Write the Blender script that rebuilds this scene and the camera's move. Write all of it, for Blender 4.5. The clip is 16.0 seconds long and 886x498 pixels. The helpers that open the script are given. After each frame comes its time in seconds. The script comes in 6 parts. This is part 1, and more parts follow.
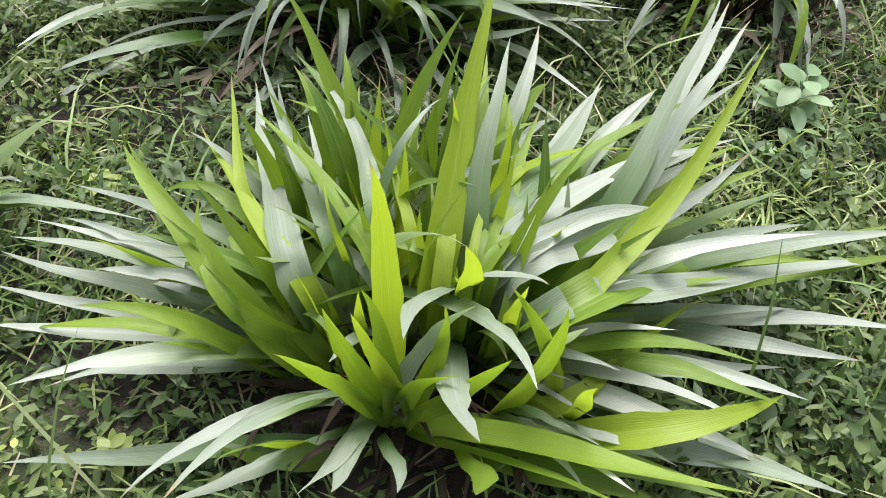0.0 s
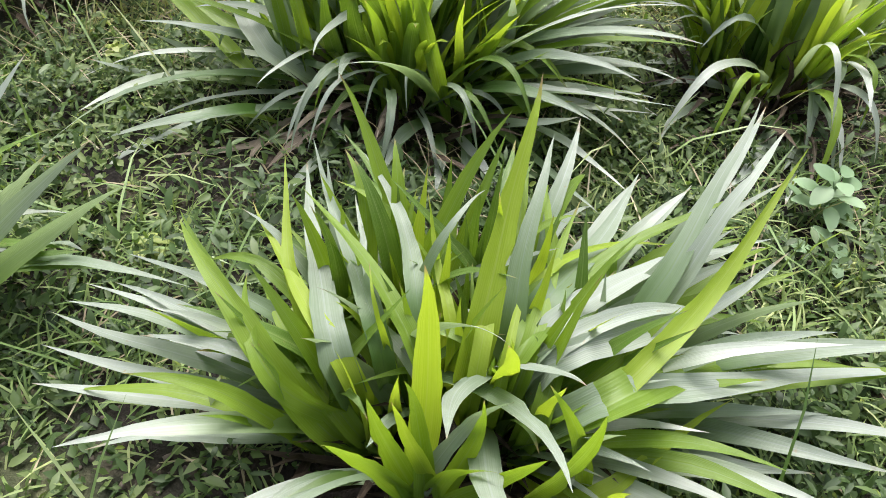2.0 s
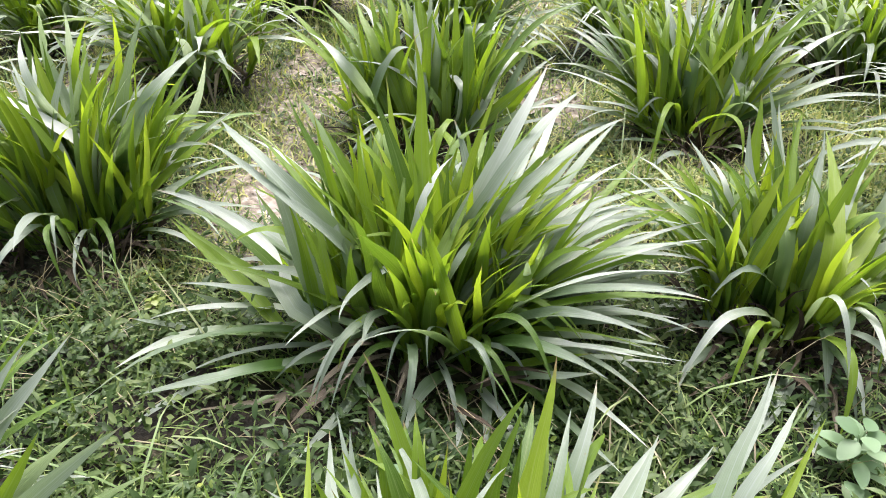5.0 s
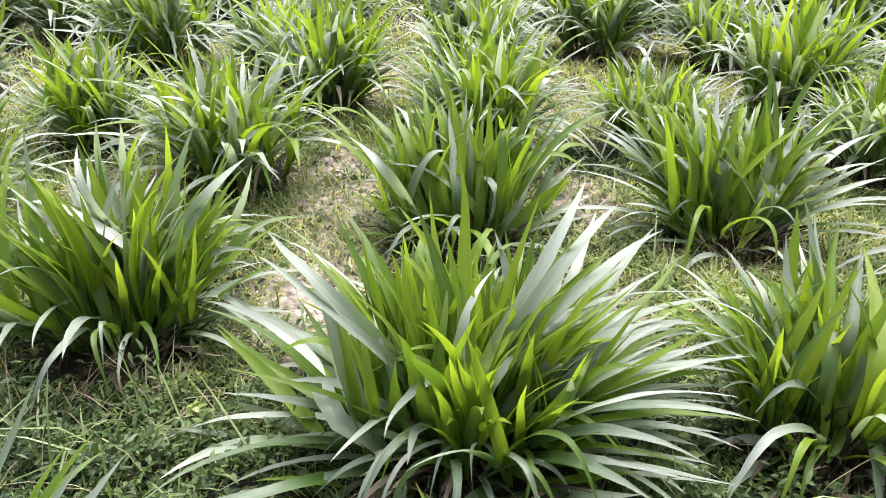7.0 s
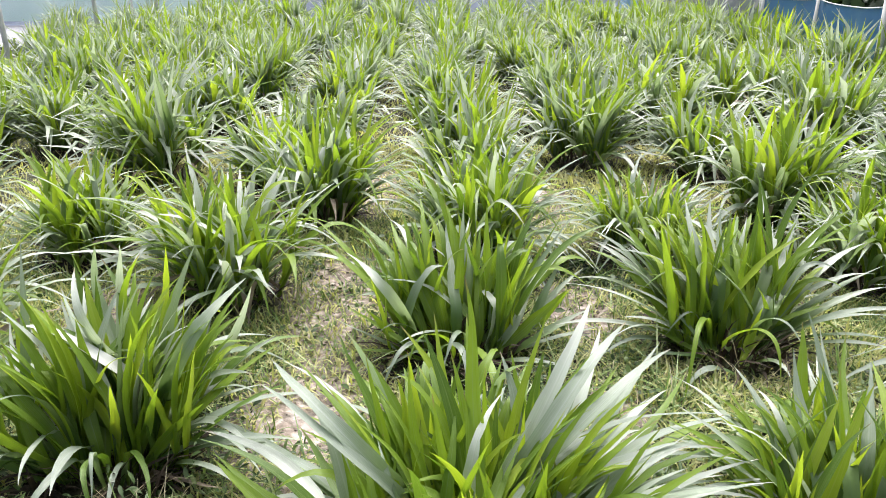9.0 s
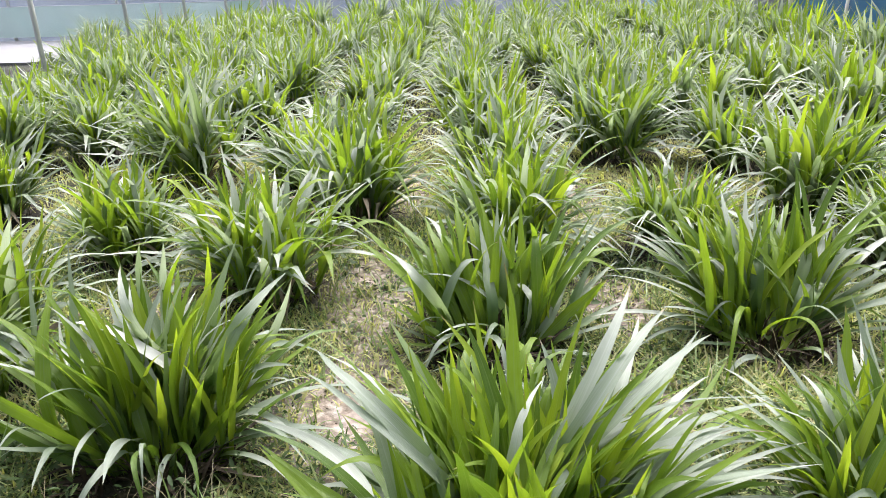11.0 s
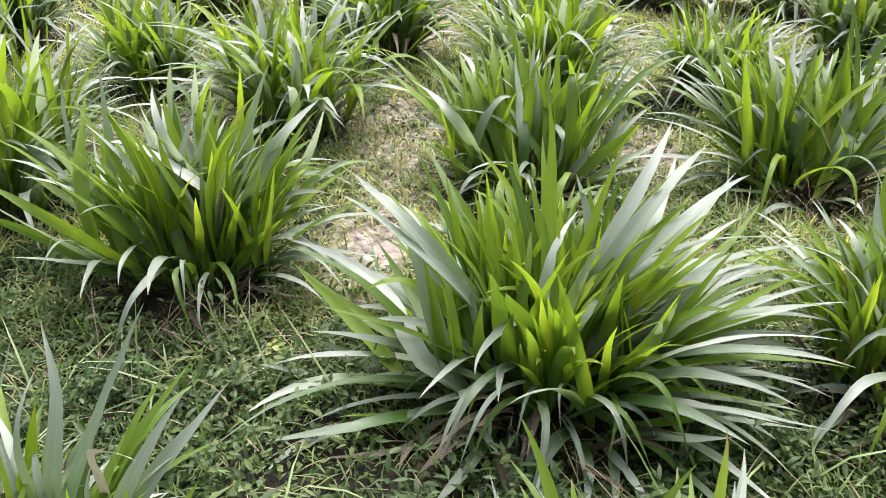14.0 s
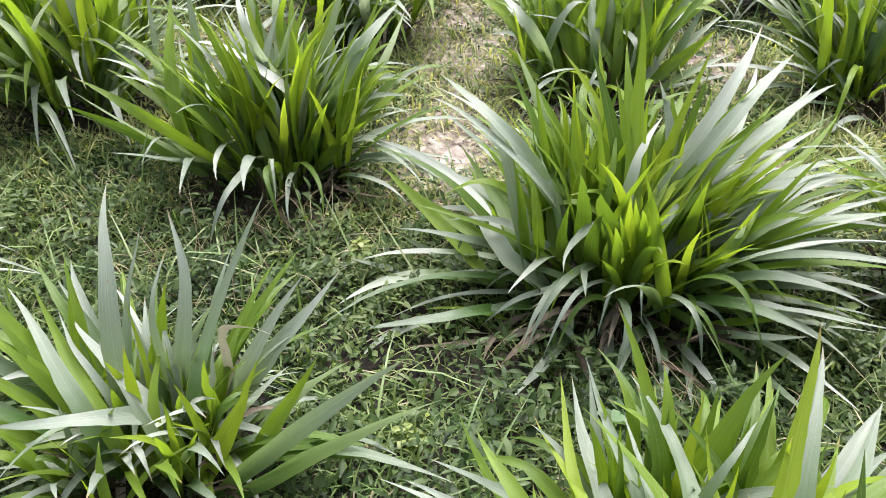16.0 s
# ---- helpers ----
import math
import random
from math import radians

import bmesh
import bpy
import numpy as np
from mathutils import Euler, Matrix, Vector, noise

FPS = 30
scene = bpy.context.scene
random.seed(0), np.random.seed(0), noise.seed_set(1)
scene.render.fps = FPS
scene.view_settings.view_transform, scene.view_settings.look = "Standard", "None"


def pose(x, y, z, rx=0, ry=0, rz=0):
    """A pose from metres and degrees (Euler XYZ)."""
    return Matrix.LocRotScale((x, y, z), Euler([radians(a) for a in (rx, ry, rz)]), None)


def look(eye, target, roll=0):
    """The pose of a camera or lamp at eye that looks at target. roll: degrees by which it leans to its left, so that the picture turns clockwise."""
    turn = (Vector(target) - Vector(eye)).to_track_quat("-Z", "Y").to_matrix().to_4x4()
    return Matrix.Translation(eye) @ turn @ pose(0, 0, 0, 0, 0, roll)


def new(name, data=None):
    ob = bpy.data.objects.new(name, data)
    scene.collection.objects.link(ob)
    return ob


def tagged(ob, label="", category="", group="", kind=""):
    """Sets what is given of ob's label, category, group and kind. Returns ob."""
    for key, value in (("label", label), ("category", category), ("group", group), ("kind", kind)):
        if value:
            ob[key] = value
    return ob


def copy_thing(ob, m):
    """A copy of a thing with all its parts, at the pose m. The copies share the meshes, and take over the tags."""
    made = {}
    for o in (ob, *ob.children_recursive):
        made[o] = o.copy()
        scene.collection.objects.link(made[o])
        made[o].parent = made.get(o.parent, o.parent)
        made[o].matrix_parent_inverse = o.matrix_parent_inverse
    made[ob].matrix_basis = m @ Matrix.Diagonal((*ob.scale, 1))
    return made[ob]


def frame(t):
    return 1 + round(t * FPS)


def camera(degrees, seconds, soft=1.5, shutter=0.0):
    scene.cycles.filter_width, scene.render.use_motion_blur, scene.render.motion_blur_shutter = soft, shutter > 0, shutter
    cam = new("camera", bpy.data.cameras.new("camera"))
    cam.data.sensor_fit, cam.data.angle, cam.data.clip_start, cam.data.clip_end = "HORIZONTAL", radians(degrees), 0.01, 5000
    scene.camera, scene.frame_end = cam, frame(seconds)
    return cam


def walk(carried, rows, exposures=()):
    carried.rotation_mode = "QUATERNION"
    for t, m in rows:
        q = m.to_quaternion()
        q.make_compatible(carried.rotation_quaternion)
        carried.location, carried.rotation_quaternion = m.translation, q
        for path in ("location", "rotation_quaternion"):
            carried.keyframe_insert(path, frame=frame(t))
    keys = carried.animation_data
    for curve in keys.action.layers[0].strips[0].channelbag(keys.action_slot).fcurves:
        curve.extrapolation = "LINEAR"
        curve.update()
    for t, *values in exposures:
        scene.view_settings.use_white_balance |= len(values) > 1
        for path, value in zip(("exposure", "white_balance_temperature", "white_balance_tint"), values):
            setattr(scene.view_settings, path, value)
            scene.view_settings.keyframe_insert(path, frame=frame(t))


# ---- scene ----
cam = camera(61.49, 16.0, soft=0.9)
PATH = [
    (0, (0.1397, -0.1569, 1.1528), (0.2755, 1.0175, -0.4604), 2.86),
    (0.5, (0.1289, -0.1515, 1.1613), (0.2454, 1.0303, -0.4480), 3.10),
    (1, (0.1103, -0.1500, 1.1763), (0.1926, 1.0508, -0.4210), 3.26),
    (1.5, (0.1103, -0.1389, 1.1975), (0.2041, 1.1335, -0.3428), 3.27),
    (2, (0.1078, -0.1366, 1.2078), (0.1937, 1.1549, -0.3168), 3.82),
    (2.5, (0.1101, -0.1173, 1.2288), (0.1833, 1.2451, -0.2336), 2.76),
    (3, (0.1109, -0.1019, 1.2575), (0.1876, 1.3393, -0.1271), 2.87),
    (3.5, (0.1099, -0.0951, 1.2744), (0.1705, 1.3817, -0.0730), 2.45),
    (4, (0.1098, -0.0832, 1.3040), (0.1495, 1.4477, 0.0177), 1.38),
    (4.5, (0.1109, -0.0782, 1.3169), (0.1409, 1.5131, 0.1058), 1.03),
    (4.7, (0.1156, -0.0801, 1.3236), (0.1387, 1.5319, 0.1400), 0.97),
    (6.8, (0.0547, -0.0502, 1.4308), (0.0345, 1.6883, 0.4423), 0.51),
    (7, (0.0516, -0.0513, 1.4324), (0.0147, 1.6932, 0.4550), 0.42),
    (7.5, (0.0209, -0.0424, 1.4487), (-0.0099, 1.7404, 0.5428), 0.80),
    (8, (0.0078, -0.0337, 1.4541), (-0.0095, 1.7705, 0.5912), 0.87),
    (8.5, (0.0006, -0.0252, 1.4644), (-0.0053, 1.8053, 0.6588), 0.50),
    (9, (0.0001, -0.0097, 1.4719), (-0.0008, 1.8512, 0.7391), 0.22),
    (9.2, (-0.0025, -0.0091, 1.4707), (0.0013, 1.8662, 0.7754), 0.59),
    (11.3, (-0.0336, -0.0495, 1.4403), (-0.1197, 1.8081, 0.7040), -1.97),
    (11.5, (-0.0378, -0.0534, 1.4403), (-0.1346, 1.7952, 0.6831), -1.89),
    (12, (-0.0415, -0.0540, 1.4186), (-0.1544, 1.7562, 0.5759), -2.10),
    (12.5, (-0.0462, -0.0493, 1.4013), (-0.1584, 1.7289, 0.4928), -1.57),
    (13, (-0.0554, -0.0486, 1.3932), (-0.1696, 1.7106, 0.4486), -1.85),
    (13.5, (-0.0565, -0.0527, 1.3901), (-0.1609, 1.6942, 0.4220), -1.44),
    (14, (-0.0780, -0.0661, 1.3831), (-0.1949, 1.6194, 0.3130), -0.25),
    (14.5, (-0.1027, -0.0761, 1.3761), (-0.2534, 1.5800, 0.2649), -1.25),
    (15, (-0.1466, -0.1051, 1.3776), (-0.3259, 1.5291, 0.2387), -2.91),
    (15.5, (-0.1681, -0.1206, 1.3859), (-0.3536, 1.4982, 0.2260), -2.84),
    (16, (-0.2087, -0.1589, 1.4048), (-0.3972, 1.3831, 0.1451), -0.70),
]
walk(cam, [(t, look(eye, target, roll)) for t, eye, target, roll in PATH],
     [(0.0, 1.27), (4.5, 1.37), (7.5, 1.36), (9.0, 1.31), (11.5, 1.20), (13.0, 1.21), (16.0, 1.30)])

# ---- sky and light ----
SUN_UP, SUN_TURN = 62, 8          # near its height, behind thin cloud
world = bpy.data.worlds.new("overcast_sky")
scene.world = world
world.use_nodes = True
wt = world.node_tree
sky = wt.nodes.new("ShaderNodeTexSky")
sky.sky_type, sky.sun_disc = "NISHITA", False
sky.sun_elevation, sky.sun_rotation = radians(SUN_UP), radians(SUN_TURN)
sky.air_density, sky.dust_density, sky.ozone_density = 1.0, 6.0, 1.0
cloud = wt.nodes.new("ShaderNodeHueSaturation")   # thin cloud greys the sky
cloud.inputs["Saturation"].default_value = 0.5
wt.links.new(sky.outputs[0], cloud.inputs["Color"])
wt.links.new(cloud.outputs[0], wt.nodes["Background"].inputs[0])
wt.nodes["Background"].inputs[1].default_value = 0.125
sun = new("sun", bpy.data.lights.new("sun", "SUN"))
sun.data.energy, sun.data.angle, sun.data.color = 2.55, radians(45), (1.0, 0.965, 0.985)
sun.matrix_world = look((0, 0, 0), (-math.sin(radians(SUN_TURN)) * math.cos(radians(SUN_UP)), -math.cos(radians(SUN_TURN)) * math.cos(radians(SUN_UP)), -math.sin(radians(SUN_UP))))

# ---- materials ----
def material(name):
    m = bpy.data.materials.new(name)
    m.use_nodes = True
    nt = m.node_tree
    return m, nt, nt.nodes["Principled BSDF"], nt.nodes["Material Output"]


def node(nt, kind, **sets):
    n = nt.nodes.new(kind)
    for key, value in sets.items():
        if key in n.inputs:
            n.inputs[key].default_value = value
    return n


def ramp(nt, source, stops):
    r = nt.nodes.new("ShaderNodeValToRGB")
    el = r.color_ramp.elements
    el[0].position, el[0].color = stops[0][0], (*stops[0][1], 1)
    el[1].position, el[1].color = stops[-1][0], (*stops[-1][1], 1)
    for pos, col in stops[1:-1]:
        e = el.new(pos)
        e.color = (*col, 1)
    nt.links.new(source, r.inputs[0])
    return r.outputs[0]


def maths(nt, op, a, b=None, clamp=False):
    n = nt.nodes.new("ShaderNodeMath")
    n.operation, n.use_clamp = op, clamp
    for i, v in enumerate((a, b)):
        if v is None:
            continue
        if isinstance(v, (int, float)):
            n.inputs[i].default_value = v
        else:
            nt.links.new(v, n.inputs[i])
    return n.outputs[0]


def blend(nt, fac, a, b, kind="MIX"):
    n = nt.nodes.new("ShaderNodeMix")
    n.data_type, n.blend_type = "RGBA", kind
    for slot, v in ((0, fac), (6, a), (7, b)):
        if isinstance(v, (int, float)):
            n.inputs[slot].default_value = v
        elif isinstance(v, tuple):
            n.inputs[slot].default_value = (*v, 1)
        else:
            nt.links.new(v, n.inputs[slot])
    return n.outputs[2]


def noise_of(nt, scale, detail=3, coords="Object", rough=0.55, stretch=None):
    tc = nt.nodes.new("ShaderNodeTexCoord")
    n = node(nt, "ShaderNodeTexNoise", Scale=scale, Detail=detail, Roughness=rough)
    source = tc.outputs[coords]
    if stretch:
        mp = nt.nodes.new("ShaderNodeMapping")
        mp.inputs["Scale"].default_value = stretch
        nt.links.new(source, mp.inputs[0])
        source = mp.outputs[0]
    nt.links.new(source, n.inputs["Vector"])
    return n.outputs["Fac"]


def chance(nt):
    """A value from 0 to 1 that differs from leaf to leaf."""
    a = nt.nodes.new("ShaderNodeObjectInfo").outputs["Random"]
    b = nt.nodes.new("ShaderNodeNewGeometry").outputs["Random Per Island"]
    return maths(nt, "FRACT", maths(nt, "ADD", a, b))


def leaf_material(name, dark, light, through_col, pale, gloss, spec, share, wax=0.0, dead=(0.30, 0.21, 0.10), root=None):
    m, nt, bsdf, out = material(name)
    uv = nt.nodes.new("ShaderNodeUVMap")
    sep = nt.nodes.new("ShaderNodeSeparateXYZ")
    nt.links.new(uv.outputs[0], sep.inputs[0])
    u, v = sep.outputs[0], sep.outputs[1]
    across = maths(nt, "ABSOLUTE", maths(nt, "SUBTRACT", u, 0.5))
    rib = maths(nt, "SUBTRACT", 1.0, maths(nt, "MULTIPLY", across, 24.0), True)
    veins = maths(nt, "SINE", maths(nt, "MULTIPLY", u, 95.0))
    rnd = chance(nt)
    along = nt.nodes.new("ShaderNodeCombineXYZ")
    nt.links.new(maths(nt, "MULTIPLY", u, 26.0), along.inputs[0])
    nt.links.new(maths(nt, "MULTIPLY", v, 2.2), along.inputs[1])
    nt.links.new(maths(nt, "MULTIPLY", rnd, 40.0), along.inputs[2])
    st = node(nt, "ShaderNodeTexNoise", Scale=1.0, Detail=3)
    nt.links.new(along.outputs[0], st.inputs["Vector"])
    streak = maths(nt, "MULTIPLY", maths(nt, "SUBTRACT", st.outputs["Fac"], 0.40), 3.5, True)
    grain = noise_of(nt, 14, 4, "Object", 0.6, (1, 1, 0.35))
    fine = noise_of(nt, 130, 3)
    mix1 = maths(nt, "ADD", maths(nt, "MULTIPLY", rnd, 0.62), maths(nt, "MULTIPLY", grain, 0.38), True)
    col = blend(nt, mix1, dark, light)
    col = blend(nt, maths(nt, "MULTIPLY", maths(nt, "ADD", maths(nt, "MULTIPLY", veins, 0.5), 0.5), 0.09), col, pale)
    blotch = maths(nt, "MULTIPLY", maths(nt, "SUBTRACT", noise_of(nt, 38, 4, "Object", 0.65, (1, 1, 0.4)), 0.45), 3.0, True)
    col = blend(nt, maths(nt, "MULTIPLY", blotch, 0.16), col, pale)
    col = blend(nt, maths(nt, "MULTIPLY", streak, 0.30), col, pale)
    col = blend(nt, maths(nt, "MULTIPLY", rib, 0.6), col, pale)
    if root:  # green towards the foot, waxier towards the tip, where sky sheen is painted in pale
        waxy_sheen = maths(nt, "MULTIPLY", maths(nt, "SUBTRACT", maths(nt, "ADD", v, maths(nt, "MULTIPLY", rnd, 0.5)), 0.43), 1.9, True)
        col = blend(nt, waxy_sheen, root, col)
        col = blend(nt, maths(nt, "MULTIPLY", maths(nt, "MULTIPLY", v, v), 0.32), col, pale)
    # dead tips and scattered brown flecks
    tip = maths(nt, "MULTIPLY", maths(nt, "SUBTRACT", maths(nt, "ADD", v, maths(nt, "MULTIPLY", grain, 0.25)), 1.07), 14.0, True)
    fleck = maths(nt, "MULTIPLY", maths(nt, "SUBTRACT", noise_of(nt, 55, 2), 0.72), 10.0, True)
    dying = maths(nt, "MULTIPLY", maths(nt, "MAXIMUM", tip, fleck), maths(nt, "GREATER_THAN", rnd, 0.35))
    col = blend(nt, dying, col, dead)
    nt.links.new(col, bsdf.inputs["Base Color"])
    nt.links.new(maths(nt, "ADD", maths(nt, "MULTIPLY", fine, 0.16), gloss - 0.08), bsdf.inputs["Roughness"])
    bsdf.inputs["Specular IOR Level"].default_value = spec
    bsdf.inputs["Coat Weight"].default_value, bsdf.inputs["Coat Roughness"].default_value, bsdf.inputs["Coat IOR"].default_value = wax, 0.32, 1.6
    bump = node(nt, "ShaderNodeBump", Strength=0.35, Distance=0.001)
    nt.links.new(maths(nt, "ADD", maths(nt, "MULTIPLY", veins, 0.25), maths(nt, "ADD", maths(nt, "MULTIPLY", streak, 0.9), maths(nt, "MULTIPLY", grain, 1.4))), bump.inputs["Height"])
    nt.links.new(bump.outputs[0], bsdf.inputs["Normal"])
    tr = nt.nodes.new("ShaderNodeBsdfTranslucent")
    tcol = blend(nt, 0.35, through_col, col)
    tcol = blend(nt, maths(nt, "MULTIPLY", rib, 0.4), tcol, dark)
    tcol = blend(nt, dying, tcol, dead)
    nt.links.new(tcol, tr.inputs[0])
    mx = nt.nodes.new("ShaderNodeMixShader")
    mx.inputs[0].default_value = share
    nt.links.new(bsdf.outputs[0], mx.inputs[1])
    nt.links.new(tr.outputs[0], mx.inputs[2])
    nt.links.new(mx.outputs[0], out.inputs[0])
    return m


LEAF = {
    "young": leaf_material("young_leaf", (0.17, 0.27, 0.010), (0.29, 0.40, 0.025), (0.40, 0.53, 0.02), (0.40, 0.48, 0.12), 0.46, 0.4, 0.50, 0.06),
    "green": leaf_material("green_leaf", (0.060, 0.135, 0.006), (0.22, 0.335, 0.018), (0.31, 0.46, 0.013), (0.30, 0.40, 0.14), 0.46, 0.4, 0.49, 0.08),
    "deep": leaf_material("deep_green_leaf", (0.026, 0.075, 0.006), (0.085, 0.17, 0.014), (0.20, 0.34, 0.012), (0.25, 0.32, 0.11), 0.46, 0.4, 0.34, 0.05),
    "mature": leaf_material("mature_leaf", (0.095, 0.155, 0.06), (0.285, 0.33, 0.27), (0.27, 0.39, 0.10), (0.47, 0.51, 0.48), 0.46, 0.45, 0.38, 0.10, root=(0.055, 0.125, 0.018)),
    # an old leaf whose pale base colour includes the sky's sheen
    "silver": leaf_material("sky_sheen_leaf", (0.24, 0.30, 0.19), (0.46, 0.50, 0.45), (0.36, 0.46, 0.20), (0.68, 0.71, 0.68), 0.42, 0.5, 0.42, 0.15, root=(0.12, 0.21, 0.035)),
    "pale": leaf_material("near_white_leaf", (0.58, 0.60, 0.57), (0.70, 0.72, 0.69), (0.50, 0.52, 0.46), (0.74, 0.76, 0.74), 0.5, 0.4, 0.25),
    "straw": leaf_material("bleached_leaf", (0.46, 0.40, 0.28), (0.62, 0.57, 0.44), (0.45, 0.38, 0.22), (0.66, 0.62, 0.52), 0.6, 0.3, 0.12),
    "dry": leaf_material("dry_leaf", (0.10, 0.07, 0.05), (0.29, 0.235, 0.175), (0.20, 0.13, 0.07), (0.40, 0.35, 0.28), 0.6, 0.3, 0.15),
}


# brown leaf bases, their colour darkened to hold the shade under a tuft
THATCH = leaf_material("dead_base_shade", (0.012, 0.009, 0.006), (0.055, 0.04, 0.028), (0.06, 0.04, 0.025), (0.11, 0.085, 0.06), 0.65, 0.2, 0.08)


def weed_material(name, a, b, c, gloss, share, spec=0.4):
    m, nt, bsdf, out = material(name)
    rnd = chance(nt)
    patch = noise_of(nt, 2.2, 3)
    f = maths(nt, "ADD", maths(nt, "MULTIPLY", rnd, 0.5), maths(nt, "MULTIPLY", maths(nt, "SUBTRACT", patch, 0.3), 1.3, True), True)
    col = ramp(nt, f, [(0.1, a), (0.55, b), (0.95, c)])
    nt.links.new(col, bsdf.inputs["Base Color"])
    bsdf.inputs["Roughness"].default_value, bsdf.inputs["Specular IOR Level"].default_value = gloss, spec
    tr = nt.nodes.new("ShaderNodeBsdfTranslucent")
    nt.links.new(blend(nt, 1.0, col, (1.5, 1.6, 0.6), "MULTIPLY"), tr.inputs[0])
    mx = nt.nodes.new("ShaderNodeMixShader")
    mx.inputs[0].default_value = share
    nt.links.new(bsdf.outputs[0], mx.inputs[1])
    nt.links.new(tr.outputs[0], mx.inputs[2])
    nt.links.new(mx.outputs[0], out.inputs[0])
    return m


WEED = weed_material("creeping_weed", (0.007, 0.019, 0.004), (0.042, 0.08, 0.018), (0.18, 0.235, 0.08), 0.5, 0.3, 0.35)
HERB = weed_material("slender_herb", (0.022, 0.05, 0.013), (0.065, 0.11, 0.033), (0.18, 0.23, 0.09), 0.5, 0.3, 0.4)
SWARD = weed_material("thin_grass", (0.08, 0.14, 0.04), (0.18, 0.25, 0.085), (0.38, 0.41, 0.20), 0.55, 0.3, 0.3)
FIELD_GRASS = weed_material("pale_field_grass", (0.24, 0.25, 0.12), (0.42, 0.41, 0.22), (0.58, 0.55, 0.36), 0.55, 0.45, 0.3)
LITTER = weed_material("straw", (0.12, 0.095, 0.055), (0.26, 0.22, 0.13), (0.45, 0.41, 0.28), 0.55, 0.15)
LIME = weed_material("lime_weed", (0.16, 0.22, 0.05), (0.24, 0.29, 0.09), (0.34, 0.37, 0.16), 0.45, 0.35)
LIME_MAT = weed_material("lime_mat", (0.08, 0.13, 0.02), (0.20, 0.26, 0.05), (0.36, 0.40, 0.11), 0.5, 0.35)
ARCHING = weed_material("arching_grass", (0.09, 0.16, 0.05), (0.20, 0.28, 0.11), (0.40, 0.42, 0.25), 0.45, 0.3)
PALE = weed_material("pale_broadleaf", (0.12, 0.20, 0.10), (0.19, 0.28, 0.16), (0.28, 0.36, 0.24), 0.5, 0.3, 0.3)


def plain_material(name, a, b, scale, gloss, spec=0.4, relief=0.3, dist=0.01):
    m, nt, bsdf, out = material(name)
    n1, n2 = noise_of(nt, scale, 5), noise_of(nt, scale * 9, 3)
    f = maths(nt, "ADD", maths(nt, "MULTIPLY", n1, 0.7), maths(nt, "MULTIPLY", n2, 0.3))
    nt.links.new(ramp(nt, f, [(0.3, a), (0.7, b)]), bsdf.inputs["Base Color"])
    bsdf.inputs["Roughness"].default_value, bsdf.inputs["Specular IOR Level"].default_value = gloss, spec
    bump = node(nt, "ShaderNodeBump", Strength=relief, Distance=dist)
    nt.links.new(f, bump.inputs["Height"])
    nt.links.new(bump.outputs[0], bsdf.inputs["Normal"])
    return m


def soil_material():
    m, nt, bsdf, out = material("damp_soil")
    n1, n2, n3 = noise_of(nt, 1.3, 4), noise_of(nt, 17, 5), noise_of(nt, 120, 3)
    f = maths(nt, "ADD", maths(nt, "MULTIPLY", n1, 0.45), maths(nt, "MULTIPLY", n2, 0.55))
    bare = ramp(nt, f, [(0.36, (0.007, 0.006, 0.005)), (0.52, (0.022, 0.017, 0.013)), (0.72, (0.18, 0.14, 0.11))])
    moss = ramp(nt, n2, [(0.3, (0.012, 0.022, 0.007)), (0.7, (0.06, 0.08, 0.028))])
    cover = maths(nt, "MULTIPLY", maths(nt, "SUBTRACT", n1, 0.47), 6.0, True)
    paled = nt.nodes.new("ShaderNodeAttribute")
    paled.attribute_name = "dry"
    # tan earth; its palest tones stand for sky reflected in wet mud
    earth = ramp(nt, noise_of(nt, 26, 5), [(0.3, (0.11, 0.088, 0.07)), (0.5, (0.27, 0.22, 0.185)), (0.68, (0.48, 0.425, 0.385))])
    col = blend(nt, maths(nt, "MULTIPLY", cover, 0.8), bare, moss)
    patchy = maths(nt, "MULTIPLY", paled.outputs["Fac"], maths(nt, "MULTIPLY", maths(nt, "SUBTRACT", n2, 0.25), 4.0, True))
    nt.links.new(blend(nt, patchy, col, earth), bsdf.inputs["Base Color"])
    nt.links.new(maths(nt, "ADD", 0.62, maths(nt, "MULTIPLY", n2, 0.4)), bsdf.inputs["Roughness"])
    bsdf.inputs["Specular IOR Level"].default_value = 0.25
    bump = node(nt, "ShaderNodeBump", Strength=0.8, Distance=0.02)
    nt.links.new(maths(nt, "ADD", n2, maths(nt, "MULTIPLY", n3, 0.4)), bump.inputs["Height"])
    nt.links.new(bump.outputs[0], bsdf.inputs["Normal"])
    return m


SOIL = soil_material()
WATER, wnt, wb, _ = material("puddle_water")
wnt.links.new(ramp(wnt, noise_of(wnt, 22, 5), [(0.4, (0.14, 0.10, 0.08)), (0.62, (0.30, 0.24, 0.215))]), wb.inputs["Base Color"])
wb.inputs["Roughness"].default_value, wb.inputs["Specular IOR Level"].default_value = 0.35, 0.5
wbump = node(wnt, "ShaderNodeBump", Strength=0.5, Distance=0.012)
wnt.links.new(noise_of(wnt, 30, 5), wbump.inputs["Height"])
wnt.links.new(wbump.outputs[0], wb.inputs["Normal"])
POST = plain_material("weathered_post", (0.42, 0.42, 0.42), (0.62, 0.62, 0.60), 9, 0.8)
CORD = plain_material("pale_cord", (0.50, 0.54, 0.58), (0.66, 0.70, 0.72), 30, 0.7)
WALL = plain_material("beige_plaster", (0.50, 0.46, 0.40), (0.62, 0.58, 0.52), 2.5, 0.85)
